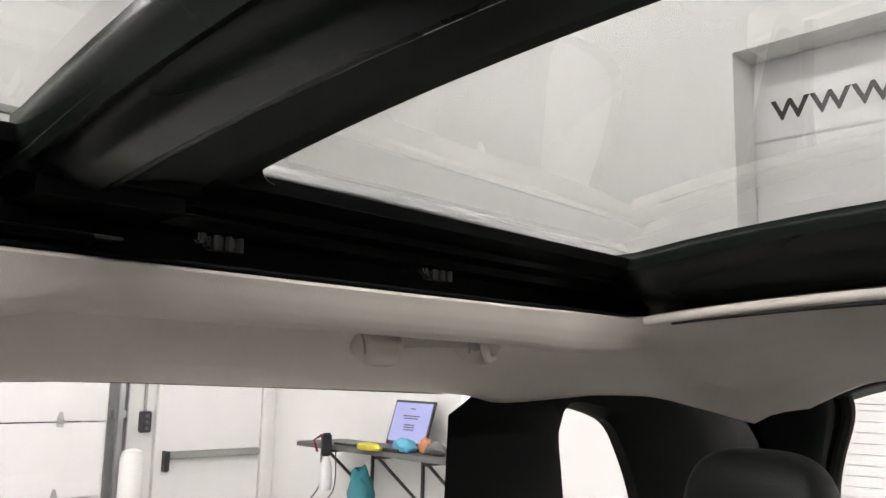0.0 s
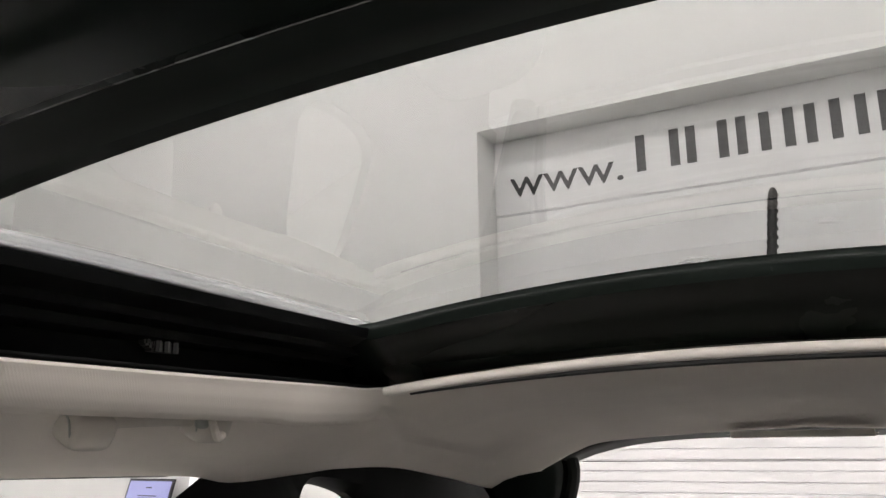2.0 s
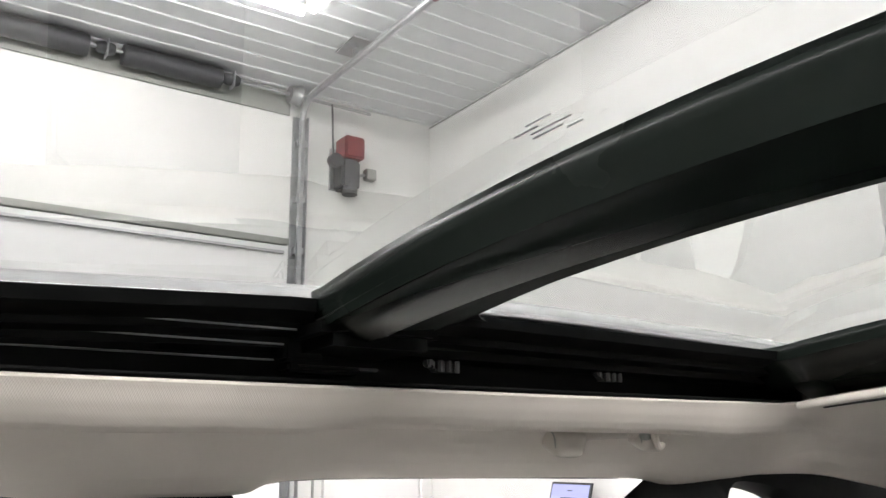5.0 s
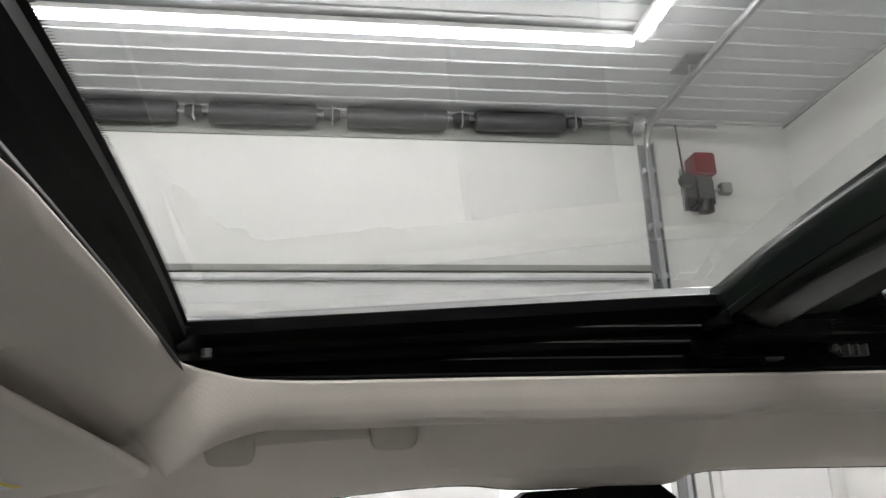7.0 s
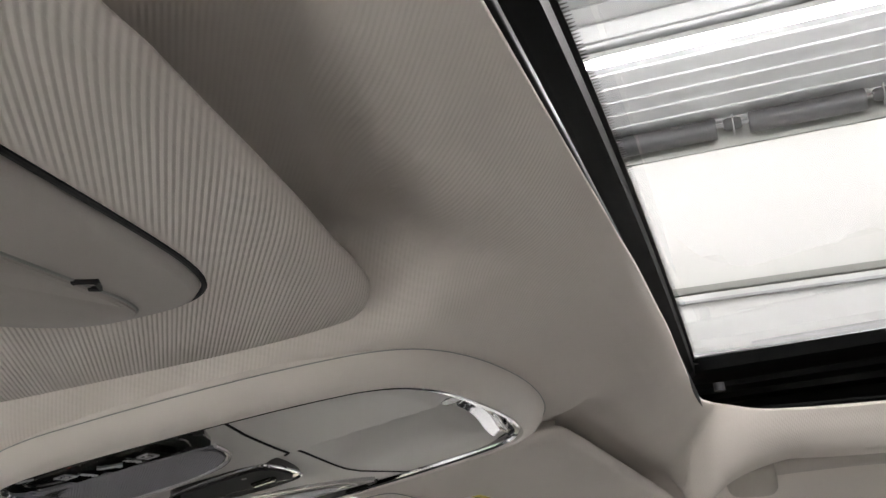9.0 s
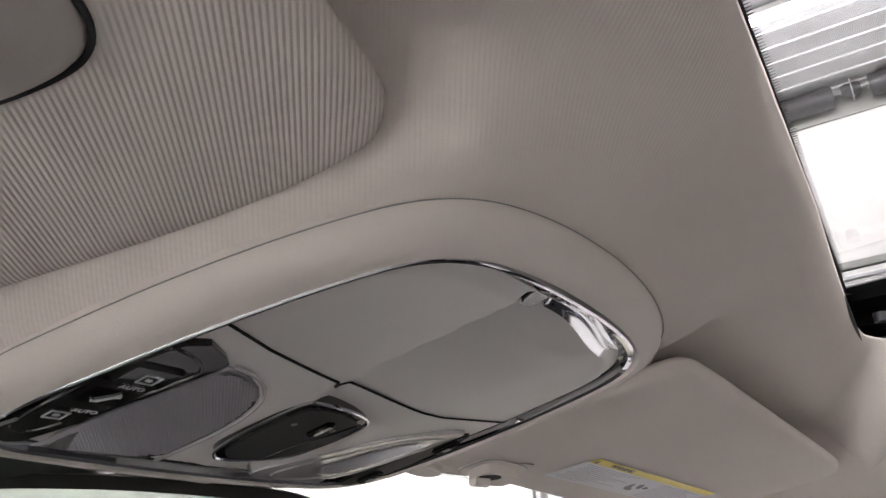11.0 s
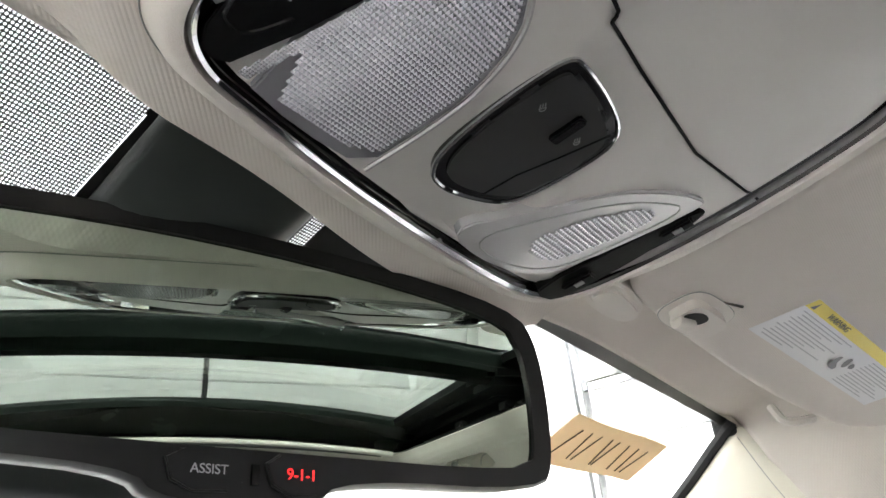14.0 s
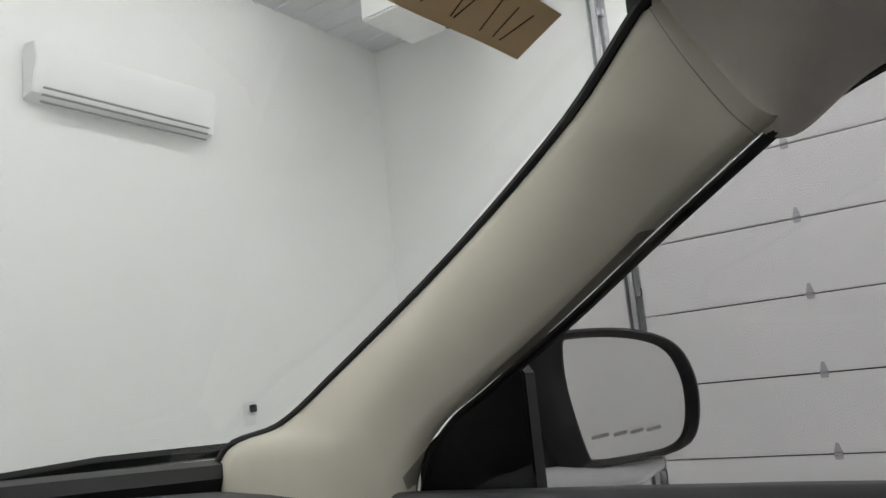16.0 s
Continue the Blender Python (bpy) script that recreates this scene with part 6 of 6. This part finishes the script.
grid([mloop(mo, 0.985, 0.004), mloop(gsame, 1.0, 0.0042), mloop(gsame, 1.0, 0.001)], closed=True, bm=fr)
part("front_frame", fr, M["black"], mir, "black front frame")
part("mirror_glass", prism([(p.x * 1.005, p.y * 1.005) for p in gi], MM @ Matrix.Translation((0, 0, 0.0025)), -0.003), M["mirror"], mir, "greenish mirror glass", smooth=False)
for x0, x1, word, mt, sz in ((-0.0315, -0.0005, "ASSIST", M["icon"], 0.0046), (0.0045, 0.0325, "9-1-1", M["red_lit"], 0.0056)):
    b = part("call_button", prism(chaikin([(x0, -0.0365), (x1, -0.0365), (x1 - 0.001, -0.0505), (x0 + 0.005, -0.0515)], 1), MM @ Matrix.Translation((0, 0, 0.0062)), -0.004, 0.0006), M["black"], mir, "black call button")
    part("button_word", letters(word, sz, MM @ Matrix.Translation(((x0 + x1) / 2 + 0.001, -0.0438, 0.0064)), 0.0003), mt, b, "lit button word" if mt is M["red_lit"] else "white button word", smooth=False)
part("indicator", prism([(0.0008, -0.041), (0.0035, -0.041), (0.0035, -0.048), (0.0008, -0.048)], MM @ Matrix.Translation((0, 0, 0.0056)), -0.003), M["gloss"], mir)
# ball stalk up to the screen
part("stalk", tube([MM @ Vector((-0.0, 0.0, -0.03)), MM @ Vector((0, 0.004, -0.05)), screen_point(-0.02, 0.51, -0.012)], [0.016, 0.011, 0.018], 12), M["black"], mir, "black ball stalk")
cover = []
for y, w, h in ((0.395, 0.042, 0.001), (0.410, 0.042, 0.004), (0.425, 0.042, 0.007), (0.44, 0.0415, 0.0095), (0.47, 0.0405, 0.014), (0.50, 0.038, 0.021), (0.54, 0.032, 0.03), (0.58, 0.02, 0.012)):
    cover.append([screen_point(-0.029 + w * math.cos(a), y, -0.003) - Vector((0, 0, h * math.sin(a))) for a in np.linspace(0, math.pi, 15)])
part("sensor_cover", grid(cover), M["cover"], mir, "black sensor cover on the glass")
bm = soft_block((-0.024, 0.548, 1.371), (0.128, 0.058, 0.050), 0.5)
part("camera_housing", bm, M["cover"], mir, "rounded black housing under the mirror")

# ---- price card in the windscreen ----
cd = thing("cardboard_tag", "brown cardboard tag stuck to the windscreen, dark marker strokes", "tag", at=(0.44, 0.495, 1.42))
cpts = [[screen_point(0.349 + 0.186 * i / 6, 0.4705 + 0.050 * j / 3, -0.004 - 0.001 * math.sin(i)) for i in range(7)] for j in range(4)]
cb = part("board", grid(cpts), M["card"], cd, smooth=False)
solid(cb, 0.0016, 0)


def stroke(pts):
    part("marker_bar", tube([screen_point(0.349 + 0.186 * u, 0.4705 + 0.050 * v, -0.0062) for u, v in pts], 0.0006, 5), M["marker"], cd, "dark marker bar")


# unreadable marker writing as plain slanted bars
for u, lean in ((0.14, 0.05), (0.23, -0.02), (0.33, 0.04), (0.44, -0.03), (0.52, 0.03), (0.63, -0.03), (0.74, -0.01), (0.85, 0.05)):
    stroke([(u, 0.20), (u - lean, 0.80)])

# ---- passenger door mirror ----
dm = thing("door_mirror", "black and white door mirror outside the passenger window", "door mirror", at=(0.92, 0.62, 1.1))
DMN = Vector((-0.42, -0.90, 0.02)).normalized()
DX = Vector((1, 0, 0))
DM = axes((0.913, 0.64, 1.132), (DX - DMN * DX.dot(DMN)), (0, 0, 1))
if (DM.to_3x3() @ Vector((0, 0, 1))).dot(DMN) < 0:
    DM = DM @ Matrix.Rotation(math.pi, 4, "Y")
dg = chaikin([(-0.068, 0.0655), (-0.062, 0.0665), (-0.01, 0.067), (0.05, 0.060), (0.090, 0.045), (0.107, 0.015), (0.111, -0.014), (0.103, -0.055), (0.078, -0.0735), (0.006, -0.0755), (-0.047, -0.0745), (-0.052, -0.070), (-0.063, -0.031), (-0.072, 0.016), (-0.071, 0.055)], 2)


def shell_row(grow, left, z):
    """The glass outline, grown, and drawn out towards the door."""
    out = []
    for p in dg:
        n = p.normalized()
        out.append(DM @ Vector((p.x + n.x * grow - left * ease((0.02 - p.x) / 0.09), p.y + n.y * grow * (0.45 if p.y < 0 else 0.6), z)))
    return out


bm = grid([[DM @ Vector((p.x * 0.45 - 0.02, p.y * 0.45, -0.10)) for p in dg], shell_row(-0.012, 0.04, -0.085), shell_row(0.014, 0.048, -0.04), shell_row(0.021, 0.046, 0.0), shell_row(0.020, 0.040, 0.010), shell_row(0.014, 0.022, 0.013), shell_row(0.004, 0.003, 0.009), shell_row(0.0, 0.0, 0.002)], closed=True)
bm.faces.new(bm.verts[: len(dg)])
part("housing", bm, M["black"], dm, "black mirror housing")
part("mirror_glass", prism([(p.x * 1.005, p.y * 1.005) for p in dg], DM @ Matrix.Translation((0, 0, 0.004)), -0.002), M["mirror_plain"], dm, "clear mirror glass", smooth=False)
bm = bmesh.new()
for a, b in ((-0.045, -0.02), (-0.012, 0.008), (0.014, 0.034), (0.04, 0.062)):
    prism([(a, -0.052), (b, -0.050), (b, -0.046), (a, -0.048)], DM @ Matrix.Translation((0, 0, 0.0048)), -0.0004, bm=bm)
part("etched_line", bm, M["print"], dm, "faint etched bars", smooth=False)
part("foot", tube([(0.67, 0.70, 1.040), (0.78, 0.69, 1.040), (0.95, 0.64, 1.036), (0.985, 0.625, 1.040)], [0.016, 0.018, 0.018, 0.010], 12), M["white_paint"], dm, "white mirror foot")
